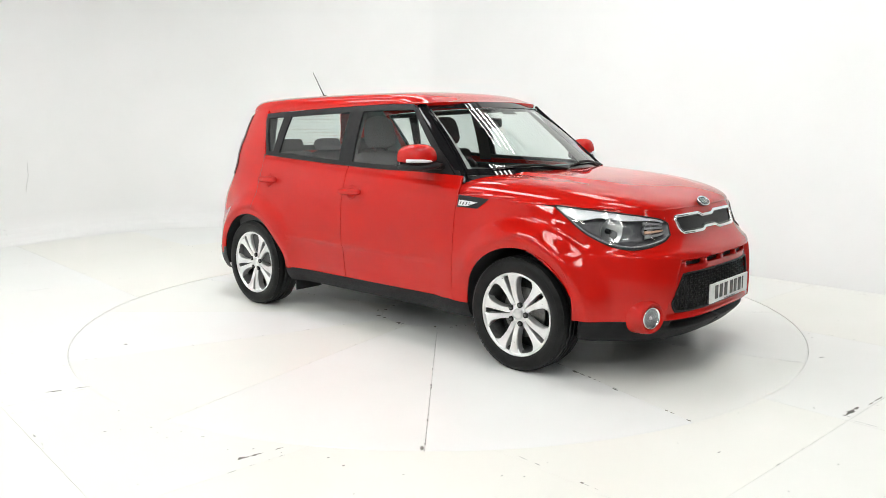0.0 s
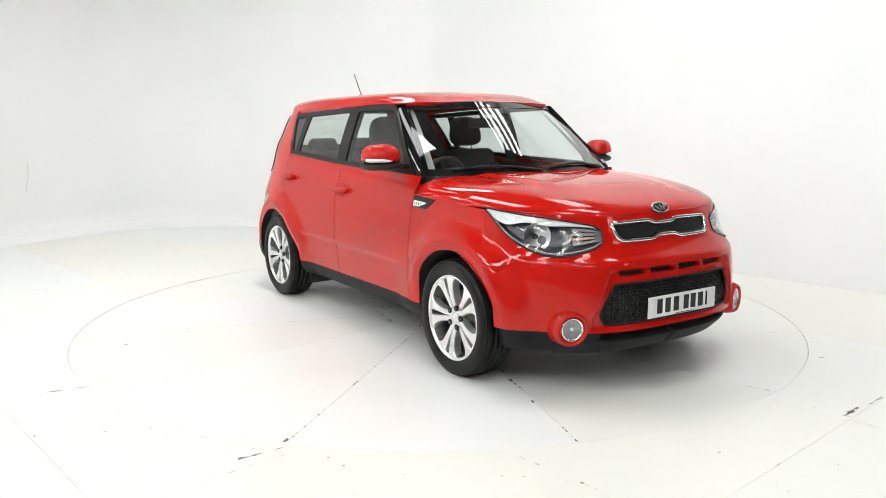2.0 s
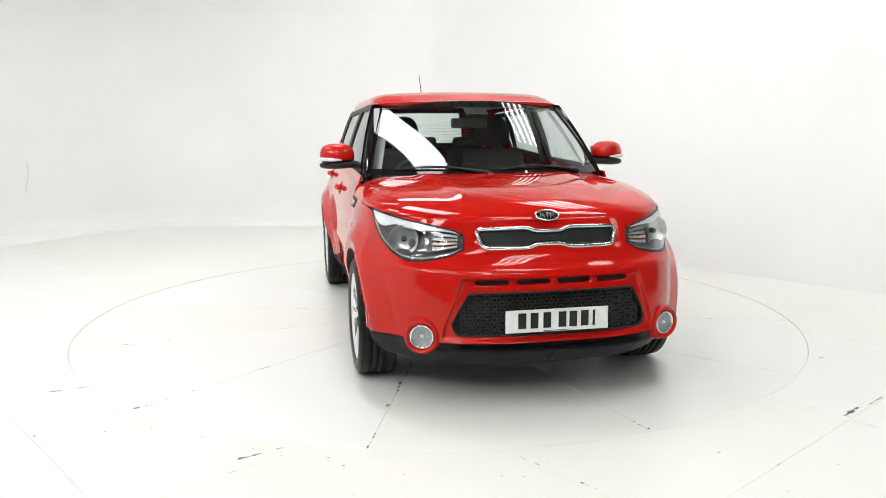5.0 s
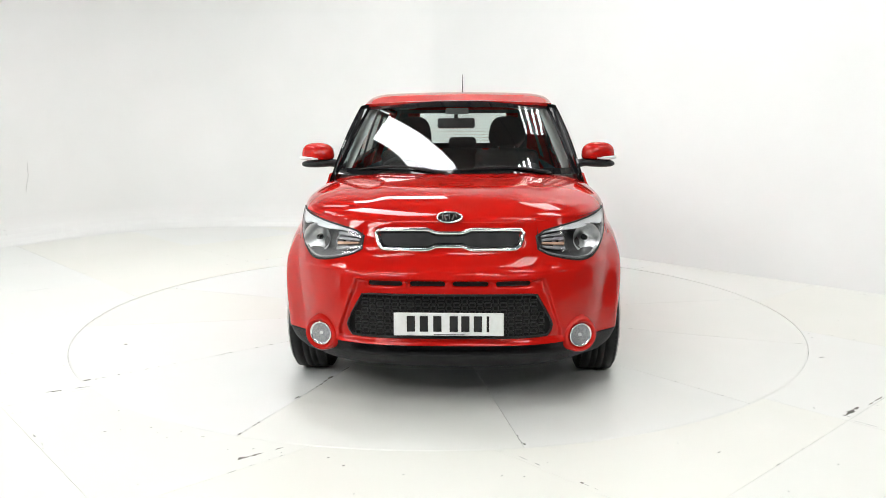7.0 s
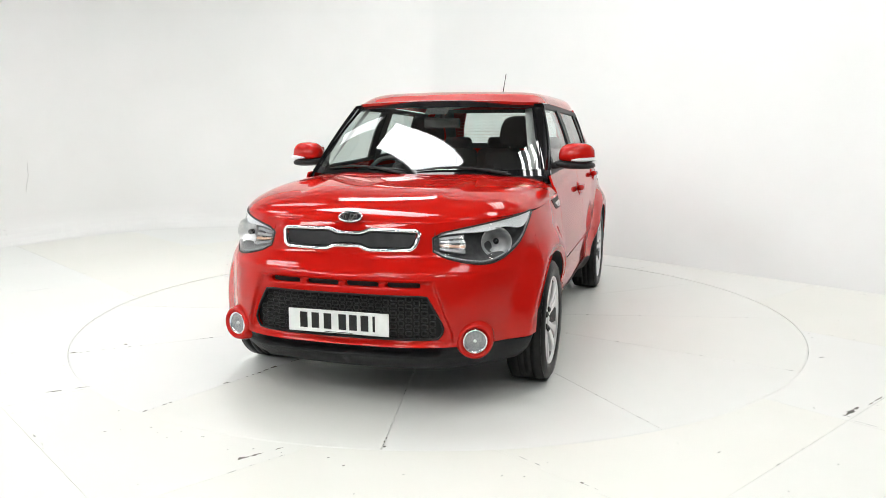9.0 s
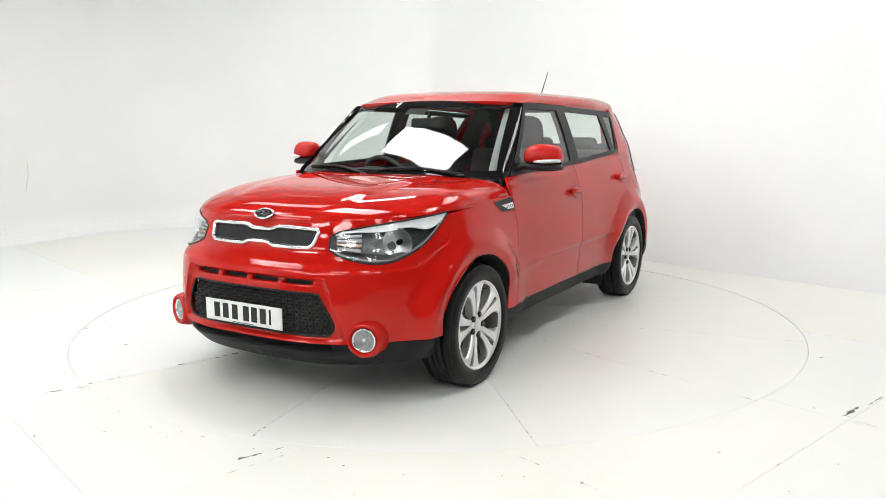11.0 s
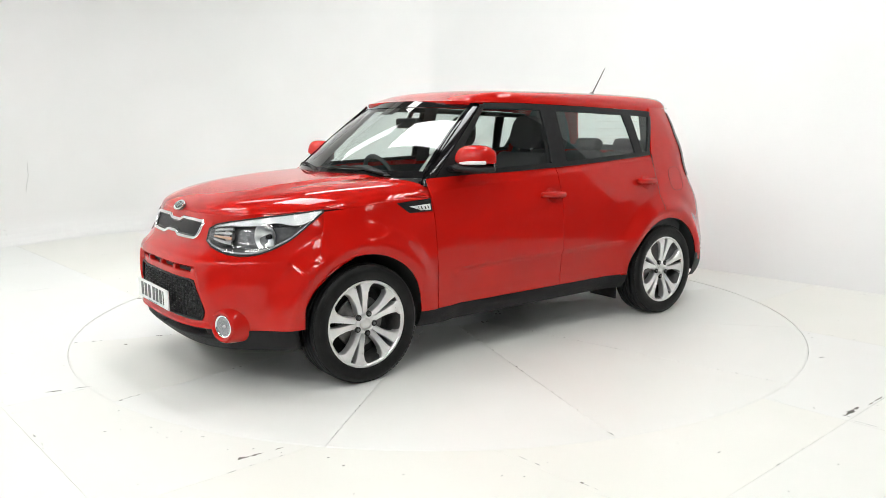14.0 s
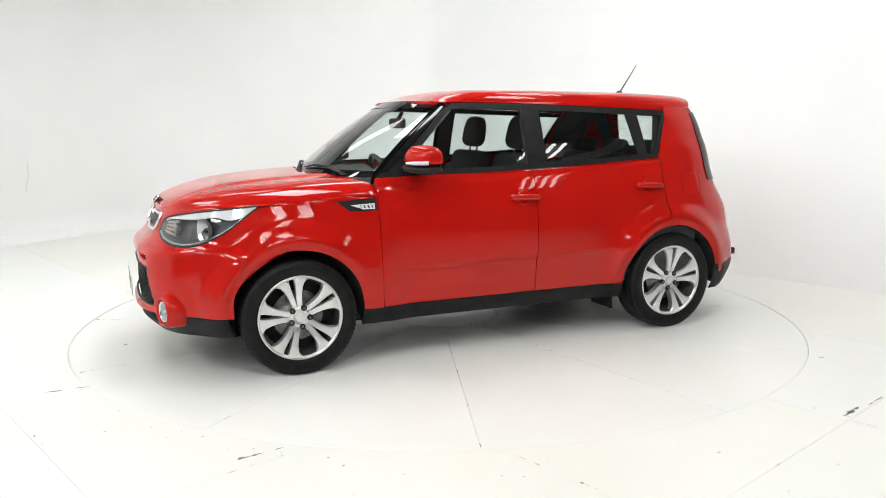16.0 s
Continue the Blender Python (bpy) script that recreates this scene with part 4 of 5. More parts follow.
def build_sides(car):
    g = 0.0025
    for s in (1, -1):
        # front wing
        bm = bmesh.new()
        x0, x1 = DOOR_F - 0.02, 1.645

        def low(x):
            if x < WHEEL_X - ARCH_R:
                return SILL_Z
            return arch_low(x)

        def wing(u, v):
            zl = low(lerp(x0, x1, u))
            zh = wing_top(lerp(DOOR_F, 1.490, u))
            z = lerp(zl, zh, v)
            x = lerp(door_edge(z) + 0.0035, seam(z) - 0.0008, u)
            if v == 0:
                x = lerp(x0 + 0.002, x1, u)
            return (x, side(x, z) * s, z)
        sheet(bm, wing, 10, 18, flip=(s > 0), flange=0.006, us=arch_us(x0, x1, WHEEL_X, 36))
        w = part("front_wing", bm, M_PAINT, car, "glossy red front wing")
        # black badge strip with a silver plate
        for zc, hh, xa, xb, mt, lf, nm in ((0.944, 0.036, 0.816, 1.050, M_FRAME, 0.003, "wing_strip"), (0.934, 0.0165, 0.828, 0.972, M_WHITE, 0.007, "wing_badge")):
            bm = bmesh.new()
            quad_patch(bm, side, (xa, zc - hh), (xb - 0.075, zc - hh), (xa, zc + hh), (xb, zc + hh * 0.6), 10, 3, s, flange=0.006, lift=lf)
            st = part(nm, bm, mt, w)
        for k, (wd, ht) in enumerate(((0.014, 0.022), (0.020, 0.020), (0.018, 0.020), (0.006, 0.026), (0.030, 0.005))):
            bm = bmesh.new()
            xk = 0.845 + (0.0, 0.020, 0.045, 0.069, 0.072)[k]
            xk -= 0.006
            quad_patch(bm, side, (xk, 0.924), (xk + wd * 0.45, 0.924), (xk + 0.006, 0.924 + ht * 0.8), (xk + 0.006 + wd * 0.45, 0.924 + ht * 0.8), 2, 2, s, lift=0.0085)
            part("badge_mark", bm, M_CABIN, w)

        # doors
        for nm, xa, xb, hx in (("front_door", DOOR_B + g, DOOR_F - g, -0.150), ("rear_door", -1.235, DOOR_B - g, -1.105)):
            bm = bmesh.new()
            if nm == "front_door":
                def fdoor(u, v):
                    z = lerp(SILL_Z + 0.004, curve_at(BELT, lerp(xa, xb, u)) - 0.002, v)
                    x = lerp(xa, door_edge(z), u)
                    return (x, side(x, z) * s, z)
                sheet(bm, fdoor, 22, 60, flip=(s > 0), flange=0.012)
            else:
                def foot(x):
                    d = abs(x + WHEEL_X)
                    r = ARCH_R + 0.055
                    return max(SILL_Z + 0.004, WHEEL_Z + math.sqrt(r * r - d * d)) if d < r else SILL_Z + 0.004
                us = sorted(set([i / 14 for i in range(15)] + [((-WHEEL_X + (ARCH_R + 0.055) * math.cos(math.pi / 2 * k / 14)) - xa) / (xb - xa) for k in range(14)]))
                us = [0.0] + [u for i, u in enumerate(us) if 0.002 < u < 0.998 and u - us[i - 1] > 0.0006] + [1.0]
                strip_patch(bm, side, (xa, xa), (xb, xb), foot, lambda x: curve_at(BELT, x) - 0.002, 22, 60, s, flange=0.012, us=us)
            d = part(nm, bm, M_PAINT, car, "glossy red " + nm.replace("_", " "))
            hz = 0.945 if nm == "front_door" else 0.985
            # handle with its scooped cup
            bm = bmesh.new()
            pts = [(hx + 0.105 - 0.21 * t, s * (side(hx, hz) + 0.014 + 0.020 * math.sin(math.pi * t) ** 0.35), hz + 0.004 * (1 - 2 * t)) for t in [i / 12 for i in range(13)]]
            tube(bm, pts, [0.014] + [0.0205] * 11 + [0.014], 12, squash=1.0)
            for v in bm.verts:
                v.co.y = s * (side(hx, hz) + (v.co.y * s - side(hx, hz)) * 0.9)
            part("door_handle", bm, M_PAINT, d)
            bm = bmesh.new()
            lathe(bm, [(0.050, -0.001), (0.046, 0.0045), (0.041, 0.0045), (0.034, 0.0015), (0.0001, 0.001)], 28, "y")
            for v in bm.verts:
                v.co = Vector((hx + v.co.x, s * (side(hx + v.co.x, hz - 0.006 + v.co.z) + v.co.y), hz - 0.006 + v.co.z))
            part("handle_cup", bm, M_PAINT, d)

        # rear quarter
        bm = bmesh.new()
        xa, xb = -1.97, -1.240

        def qlow(x):
            d = abs(x + WHEEL_X)
            return max(0.33, WHEEL_Z + math.sqrt(max(0, ARCH_R**2 - d * d))) if d < ARCH_R else 0.36

        def quarter(u, v):
            x = lerp(xb, xa, u)
            zl = qlow(x)
            zh = curve_at(BELT, x) - 0.002
            z = lerp(zl, zh, v)
            tail = curve_at(TAIL, z)
            x2 = lerp(xb, min(xa, tail + 0.03), u) if u > 0.62 else x
            if u > 0.62:
                x2 = lerp(x, tail + 0.035, ramp01((u - 0.62) / 0.38))
            y = side(x2, z) if z < 1.0 else lerp(side(x2, z), rear_y(x2, z), ramp01((z - 1.0) / 0.15))
            return (x2, y * s, z)
        us = sorted({0.0, 1.0} | {i / 20 for i in range(21)} | {((-WHEEL_X + ARCH_R * math.cos(math.pi * (0.5 + k / 40))) - xb) / (xa - xb) for k in range(20)})
        us = [u for u in us if 0 <= u <= 1]
        sheet(bm, quarter, 20, 26, flip=(s < 0), us=us)
        # slim piece of quarter between door and arch
        us2 = [i / 16 for i in range(17)]

        def sliver(u, v):
            t = lerp(-0.10, math.pi / 2 * 1.03, u)
            r = lerp(ARCH_R, ARCH_R + 0.060, v)
            x, z = -WHEEL_X + r * math.cos(t), max(SILL_Z - 0.004, WHEEL_Z + r * math.sin(t))
            return (x, (side(x, z) - 0.004 * ramp01((v - 0.7) / 0.1)) * s, z)
        sheet(bm, sliver, 24, 4, flip=(s < 0))
        q = part("rear_quarter", bm, M_PAINT, car, "glossy red rear quarter panel")
        # upper rear pillar
        bm = bmesh.new()

        def pillar(u, v):
            z = lerp(curve_at(BELT, -1.25) - 0.002, 1.505, v)
            xe = curve_at(TAIL, z) + 0.004
            x0p = lerp(-1.225, -1.365, v)
            x = lerp(x0p, xe, 1 - (1 - u) ** 1.8)
            return (x, rear_y(x, z) * s, z)
        sheet(bm, pillar, 18, 18, flip=(s < 0), flange=0.01)
        part("rear_pillar", bm, M_PAINT, car, "glossy red rear pillar")
        # tail lamp, tall at the rear corner
        bm = bmesh.new()

        def tl(u, v):
            z = lerp(1.0, 1.47, v)
            x = curve_at(TAIL, z) + lerp(0.215 - 0.085 * v, 0.006, 1 - (1 - u) ** 1.6)
            return (x - 0.003, (max(rear_y(x, z), side(x, z) if z < 1.08 else 0.0) + 0.006) * s, z)
        sheet(bm, tl, 12, 14, flip=(s < 0), flange=0.006)
        part("tail_lamp", bm, M_TAIL, car, "tall dark red tail lamp")
        # sill
        bm = bmesh.new()
        strip_patch(bm, lambda x, z: side(x, z) - 0.004 - 0.02 * ramp01((0.30 - z) / 0.08), (-0.905, -0.905), (0.905, 0.905), const(0.235), const(SILL_Z), 26, 8, s, flange=0.05)
        part("sill", bm, M_SILL, car, "dark grey plastic sill")
        # arch liners
        for wx in (WHEEL_X, -WHEEL_X):
            bm = bmesh.new()

            def liner(u, v):
                t = lerp(-0.12, math.pi + 0.12, u)
                r = ARCH_R - 0.002
                x, z = wx + r * math.cos(t), WHEEL_Z + r * math.sin(t)
                y = lerp(side(x, max(z, 0.3)) - 0.006, 0.45, v)
                return (x, y * s, z)
            sheet(bm, liner, 30, 4, flip=(s > 0))
            sheet(bm, lambda u, v: (wx + ARCH_R * (2 * u - 1), 0.46 * s, lerp(0.21, max(0.22, WHEEL_Z + math.sqrt(max(0.0, 1 - (2 * u - 1) ** 2)) * ARCH_R), v)), 24, 2)
            part("arch_liner", bm, M_DARK, car)
        # mud flaps
        bm = bmesh.new()
        box(bm, -0.875, -0.862, 0.68 * s - 0.12, 0.68 * s + 0.12, 0.15, 0.26, 0.004)
        part("mud_flap", bm, M_BLACK, car)
        if s > 0:
            bm = bmesh.new()
            ring = []
            for k in range(32):
                t = k * math.tau / 32
                x, z = -1.475 + 0.085 * math.copysign(abs(math.cos(t)) ** 0.7, math.cos(t)), 0.985 + 0.085 * math.copysign(abs(math.sin(t)) ** 0.7, math.sin(t))
                ring.append((x, side(x, z) + 0.0005, z))
            tube(bm, ring, 0.0011, 4, closed=True)
            part("fuel_flap", bm, M_TAIL, car, "red fuel flap joint")


def build_rear(car):
    bm = bmesh.new()
    for s in (1, -1):
        def fn(u, v):
            z = lerp(0.40, 1.15, v)
            y = u * (side(curve_at(TAIL, z) + 0.035, z))
            q = min(1.0, y / half_width(z))
            x = XC_R + (curve_at(TAIL, z) - XC_R) * (1 - q**N_R) ** (1 / N_R)
            return (x, y * s, z)
        sheet(bm, fn, 20, 16, flip=(s > 0))
    part("rear_bumper", bm, M_PAINT, car, "glossy red rear bumper")
    bm = bmesh.new()
    for s in (1, -1):
        def fb(u, v):
            z = lerp(0.235, 0.415, v)
            t = lerp(0.0, 1.0, u)
            a = t * math.pi / 2 * 0.92
            L, w = XC_R - curve_at(TAIL, z), half_width(z)
            c, sn = math.cos(a), math.sin(a)
            r = ((c / L) ** N_R + (sn / w) ** N_R) ** (-1 / N_R) + 0.004
            x = XC_R - r * c
            x = min(x, -1.64)
            return (x, (side(x, z) + 0.004 if x > -1.9 else r * sn) * s, z)
        sheet(bm, fb, 24, 6, flip=(s > 0))
    part("rear_lip", bm, M_SILL, car, "dark grey plastic rear bumper lip")
    for s in (1, -1):
        bm = bmesh.new()
        box(bm, -2.030, -1.97, 0.62 * s - 0.08, 0.62 * s + 0.08, 0.43, 0.48, 0.01)
        part("rear_reflector", bm, M_TAIL, car)
    # tailgate round the rear window
    def tg(y, z):
        return (rear_x(y, z) + 0.003, y, z)
    bm = bmesh.new()
    for y0, y1, z0, z1 in ((-0.60, 0.60, 0.98, 1.19), (-0.585, 0.585, 1.505, 1.56), (-0.62, -0.56, 1.19, 1.505), (0.56, 0.62, 1.19, 1.505)):
        sheet(bm, lambda u, v: tg(lerp(y0, y1, u), lerp(z0, z1, v)), 16, 6, flip=True)
    t = part("tailgate", bm, M_PAINT, car, "glossy red tailgate")
    bm = bmesh.new()
    sheet(bm, lambda u, v: tg(lerp(-0.565, 0.565, u), lerp(1.185, 1.508, v)), 12, 6, flip=True)
    gl = part("rear_window", bm, M_GLASS, car, "clear heated rear window")
    gl.visible_shadow = False
    bm = bmesh.new()
    for y0, y1, z0, z1 in ((-0.60, 0.60, 1.16, 1.212), (-0.60, 0.60, 1.488, 1.52), (-0.6, -0.51, 1.212, 1.488), (0.51, 0.6, 1.212, 1.488)):
        sheet(bm, lambda u, v: (lambda p: (p[0] + 0.03, p[1], p[2]))(tg(lerp(y0, y1, u), lerp(z0, z1, v))), 12, 3)
    part("window_surround", bm, M_CABIN, gl)
    for k in range(9):
        bm = bmesh.new()
        tube(bm, [(lambda p: (p[0] + 0.006, p[1], p[2]))(tg(lerp(-0.50, 0.50, i / 10), 1.232 + 0.029 * k)) for i in range(11)], 0.0009, 4)
        part("heating_wire", bm, M_AMBER, gl)


WS_BASE = (1.06, 0.795, 0.765)
WS_TOP = (0.42, 0.275, 0.605)


def screen(u, v, push=0.0):
    """Windscreen: u across from right to left, v from the scuttle to the roof."""
    e = 2 * u - 1
    half = lerp(WS_BASE[2], WS_TOP[2], v)
    xb = lerp(WS_BASE[0], WS_BASE[1], abs(e) ** 2.3)
    xt = lerp(WS_TOP[0], WS_TOP[1], abs(e) ** 2.3)
    bulge = 0.020 * math.sin(math.pi * v)
    x = lerp(xb, xt, v) + bulge * 0.55 + push * 0.55
    z = lerp(1.085, 1.542 - 0.014 * e * e, v) + bulge * 0.83 + push * 0.83
    return (x, e * half, z)


def build_upper(car):
    g = 0.002
    # roof skin with its turned-down sides
    bm = bmesh.new()

    def roof_edge_y(x):
        return glass_y(min(max(x, -1.7), 0.35), 1.52) - 0.002 - 0.012 * ramp01((x - 0.1) / 0.3)

    def rf(u, v):
        e = 2 * v - 1
        k = 1.0 if abs(e) > 0.999 else abs(e)
        xf = lerp(0.417, 0.262, k**2.3)
        xr = lerp(-1.74, -1.61, k**3)
        uu = u
        x = lerp(xf, xr, uu)
        ye = roof_edge_y(x)
        if x < -1.2:
            ye = min(ye, max(0.45, rear_y(max(x, -1.69), 1.49)) + 0.004)
        te = math.sin(e * math.pi / 2)
        y = lerp(e, te, 0.85) * ye
        q = abs(y) / ye
        zt = curve_at(ROOF, x)
        ze = min(curve_at(DLO_TOP, min(x, 0.27)) + 0.008, zt - 0.006)
        z = ze + (zt - 0.018 * q**2 - ze) * max(0.0, 1 - q**13) ** 0.55
        if uu < 0.16:
            ws = screen(0.5 + 0.5 * max(-1.0, min(1.0, y / 0.605)), 1.0)
            t = 1 - (1 - uu / 0.16) ** 2.2
            z = lerp(min(z, ws[2] + 0.004), z, t)
        return (x, y, z)
    us = [0, 0.004, 0.012, 0.025, 0.045, 0.07, 0.1] + [0.1 + 0.9 * i / 24 for i in range(1, 25)]
    sheet(bm, rf, 30, 64, flip=True, flange=0.02, us=us)
    part("roof", bm, M_PAINT, car, "glossy red roof")
    # roof lining
    bm = bmesh.new()
    sheet(bm, lambda u, v: (lerp(0.30, -1.66, u), lerp(-0.63, 0.63, v) * (0.96), curve_at(ROOF, lerp(0.30, -1.66, u)) - 0.045 - 0.05 * abs(2 * v - 1) ** 4), 20, 12)
    part("roof_lining", bm, M_LINING, car, "pale grey roof lining")
    # windscreen
    bm = bmesh.new()
    sheet(bm, lambda u, v: screen(u, v), 28, 18, flip=True)
    ws = part("windscreen", bm, M_GLASS, car, "clear raked windscreen with black border")
    ws.visible_shadow = False
    bm = bmesh.new()
    for u0, u1, v0, v1 in ((0, 1, 0.0, 0.075), (0, 1, 0.90, 1.0), (0, 0.020, 0.075, 0.90), (0.980, 1, 0.075, 0.90)):
        sheet(bm, lambda u, v: screen(lerp(u0, u1, u), lerp(v0, v1, v), 0.003), 24, 8, flip=True)
    part("screen_border", bm, M_GLOSS, ws)
    bm = bmesh.new()
    sheet(bm, lambda u, v: screen(lerp(0.44, 0.56, u), lerp(0.80, 0.90, v), -0.003), 6, 4, flip=True)
    part("sensor_patch", bm, M_DARK, ws)
    for s in (1, -1):
        # gloss A pillar from wing to roof
        bm = bmesh.new()

        def ap(u, v):
            z = lerp(1.035, 1.508, v)
            vv = (z - 1.085) / 0.447
            e = Vector(screen(1.0, min(max(vv, 0), 1)))
            x1 = 0.735 - 1.05 * (z - 1.09)
            p1 = Vector((x1, glass_y(x1, z) + 0.001, z))
            p0 = Vector((e.x + 0.012, e.y - 0.012, z + 0.004))
            p = p0.lerp(p1, u)
            n = Vector((0.35, 0.7, 0.2))
            p += n * 0.008 * math.sin(math.pi * u) ** 0.8
            return (p.x, p.y * s, p.z)
        sheet(bm, ap, 8, 16, flip=(s > 0), flange=0.015)
        part("screen_pillar", bm, M_GLOSS, car, "gloss black windscreen pillar")
        # inner pillar trim, pale
        bm = bmesh.new()

        def ai(u, v):
            z = lerp(1.09, 1.50, v)
            e = Vector(screen(0.95, (z - 1.085) / 0.447))
            x1 = lerp(0.66, 0.22, v)
            p = Vector((e.x - 0.03, e.y - 0.01, z - 0.01)).lerp(Vector((x1, glass_y(x1, z) - 0.05, z)), u)
            return (p.x, p.y * s, p.z)
        sheet(bm, ai, 4, 10, flip=(s < 0))
        part("inner_pillar", bm, M_LINING, car)
        # window frame: foot, head, B and C pillars, quarter
        fr = bmesh.new()
        bz = lambda x: curve_at(BELT, x)
        tz = lambda x: curve_at(DLO_TOP, x)
        strip_patch(fr, glass_y, (-1.235, -1.24), (0.775, 0.755), lambda x: bz(x) - 0.004, lambda x: bz(x) + 0.026, 40, 3, s, flange=0.012, lift=0.003)
        strip_patch(fr, glass_y, (-1.335, -1.36), (0.300, 0.258), lambda x: tz(x) - 0.032, lambda x: tz(x) + 0.004, 40, 3, s, flange=0.012, lift=0.003)
        for xs0, xs1, lf in (((-0.345, -0.345), (-0.205, -0.212), 0.004), ((-1.135, -1.105), (-1.060, -1.010), 0.002), ((-1.225, -1.352), (-1.190, -1.318), 0.003)):
            strip_patch(fr, glass_y, xs0, xs1, lambda x: bz(x) + 0.02, lambda x: tz(x) - 0.028, 5, 14, s, flange=0.012, lift=lf)
        # corner behind the mirror and slim front edge
        quad_patch(fr, glass_y, (0.55, bz(0.55) + 0.02), (0.725, bz(0.725) + 0.02), (0.55, 1.235), (0.585, 1.235), 6, 6, s, flange=0.01, lift=0.003)
        quad_patch(fr, glass_y, (0.555, 1.20), (0.620, 1.20), (0.265, tz(0.27) - 0.02), (0.305, tz(0.3) - 0.02), 4, 12, s, flange=0.01, lift=0.003)
        part("window_frame", fr, M_FRAME, car, "satin black side window frame")
        for nm, x0, x1 in (("front_door_window", (-0.205, -0.212), (0.70, 0.28)), ("rear_door_window", (-1.060, -1.010), (-0.345, -0.345)), ("quarter_window", (-1.19, -1.318), (-1.135, -1.105))):
            bm = bmesh.new()
            strip_patch(bm, glass_y, x0, x1, lambda x: bz(x) + 0.01, lambda x: tz(x) - 0.02, 12, 10, s, lift=-0.006)
            o = part(nm, bm, M_GLASS if nm == "front_door_window" else M_TINT, car, "clear side window glass" if nm == "front_door_window" else "lightly tinted side window glass")
            o.visible_shadow = False
    # aerial
    bm = bmesh.new()
    lathe(bm, [(0.0001, 0.030), (0.010, 0.028), (0.020, 0.012), (0.030, 0.0), (0.030, -0.02)], 20, "z")
    for v in bm.verts:
        v.co = Vector((-1.45 + v.co.x * 1.6, v.co.y, 1.612 + v.co.z))
    ae = part("aerial", bm, M_BLACK, car, "short black roof aerial")
    bm = bmesh.new()
    tube(bm, [(-1.46, 0, 1.635), (-1.60, 0, 1.835)], [0.0045, 0.003], 8)
    part("mast", bm, M_BLACK, ae)


def build_mirrors(car):
    for s in (1, -1):
        c = Vector((0.56, 0.920, 1.172))
        bm = bmesh.new()
        bmesh.ops.create_uvsphere(bm, u_segments=28, v_segments=18, radius=1.0)
        for v in bm.verts:
            q = v.co.copy()
            q = Vector([math.copysign(abs(a) ** 0.72, a) for a in q])
            x = q.x * 0.080 + 0.014 * (1 - abs(q.z)) * (1 if q.x > 0 else 0)
            z = q.z * 0.086 + 0.018
            if q.z < 0:
                z = q.z * 0.024 + 0.012
            v.co = Vector((c.x + x - 0.045 * max(0, q.y), s * (c.y + q.y * 0.108 + 0.0), c.z + z))
        if s < 0:
            bmesh.ops.reverse_faces(bm, faces=bm.faces)
        mr = part("door_mirror", bm, M_PAINT, car, "red door mirror on a black foot")
        bm = bmesh.new()
        bmesh.ops.create_uvsphere(bm, u_segments=24, v_segments=12, radius=1.0)
        for v in bm.verts:
            q = Vector([math.copysign(abs(a) ** 0.75, a) for a in v.co])
            v.co = Vector((c.x + q.x * 0.088 + 0.004 - 0.04 * max(0, q.y), s * (c.y - 0.016 + q.y * 0.128), c.z - 0.030 + q.z * 0.026 - 0.006 * q.y))
        part("mirror_foot", bm, M_BLACK, mr, "black mirror foot")
        bm = bmesh.new()
        tube(bm, [(0.575, s * 0.84, 1.142), (0.60, s * 0.80, 1.138), (0.62, s * 0.755, 1.135)], 0.030, 8, squash=0.7)
        part("mirror_arm", bm, M_BLACK, mr)
        bm = bmesh.new()
        pts = []
        for i in range(12):
            t = i / 11
            y = lerp(-0.02, 0.108, t)
            xx = c.x + 0.092 - 0.045 * max(0, y / 0.108) - 0.045 * t**5
            pts.append((xx, s * (c.y + y), c.z + 0.002 + 0.004 * t))
        tube(bm, pts, [0.004 + 0.007 * math.sin(min(1.0, i / 6) * math.pi / 2) for i in range(12)], 8)
        part("mirror_indicator", bm, M_WHITE, mr, "clear white indicator strip")
        bm = bmesh.new()
        box(bm, c.x - 0.080, c.x - 0.074, s * c.y - 0.09, s * c.y + 0.09, c.z - 0.035, c.z + 0.07, 0.002)
        part("mirror_glass", bm, M_CHROME, mr, smooth=False)


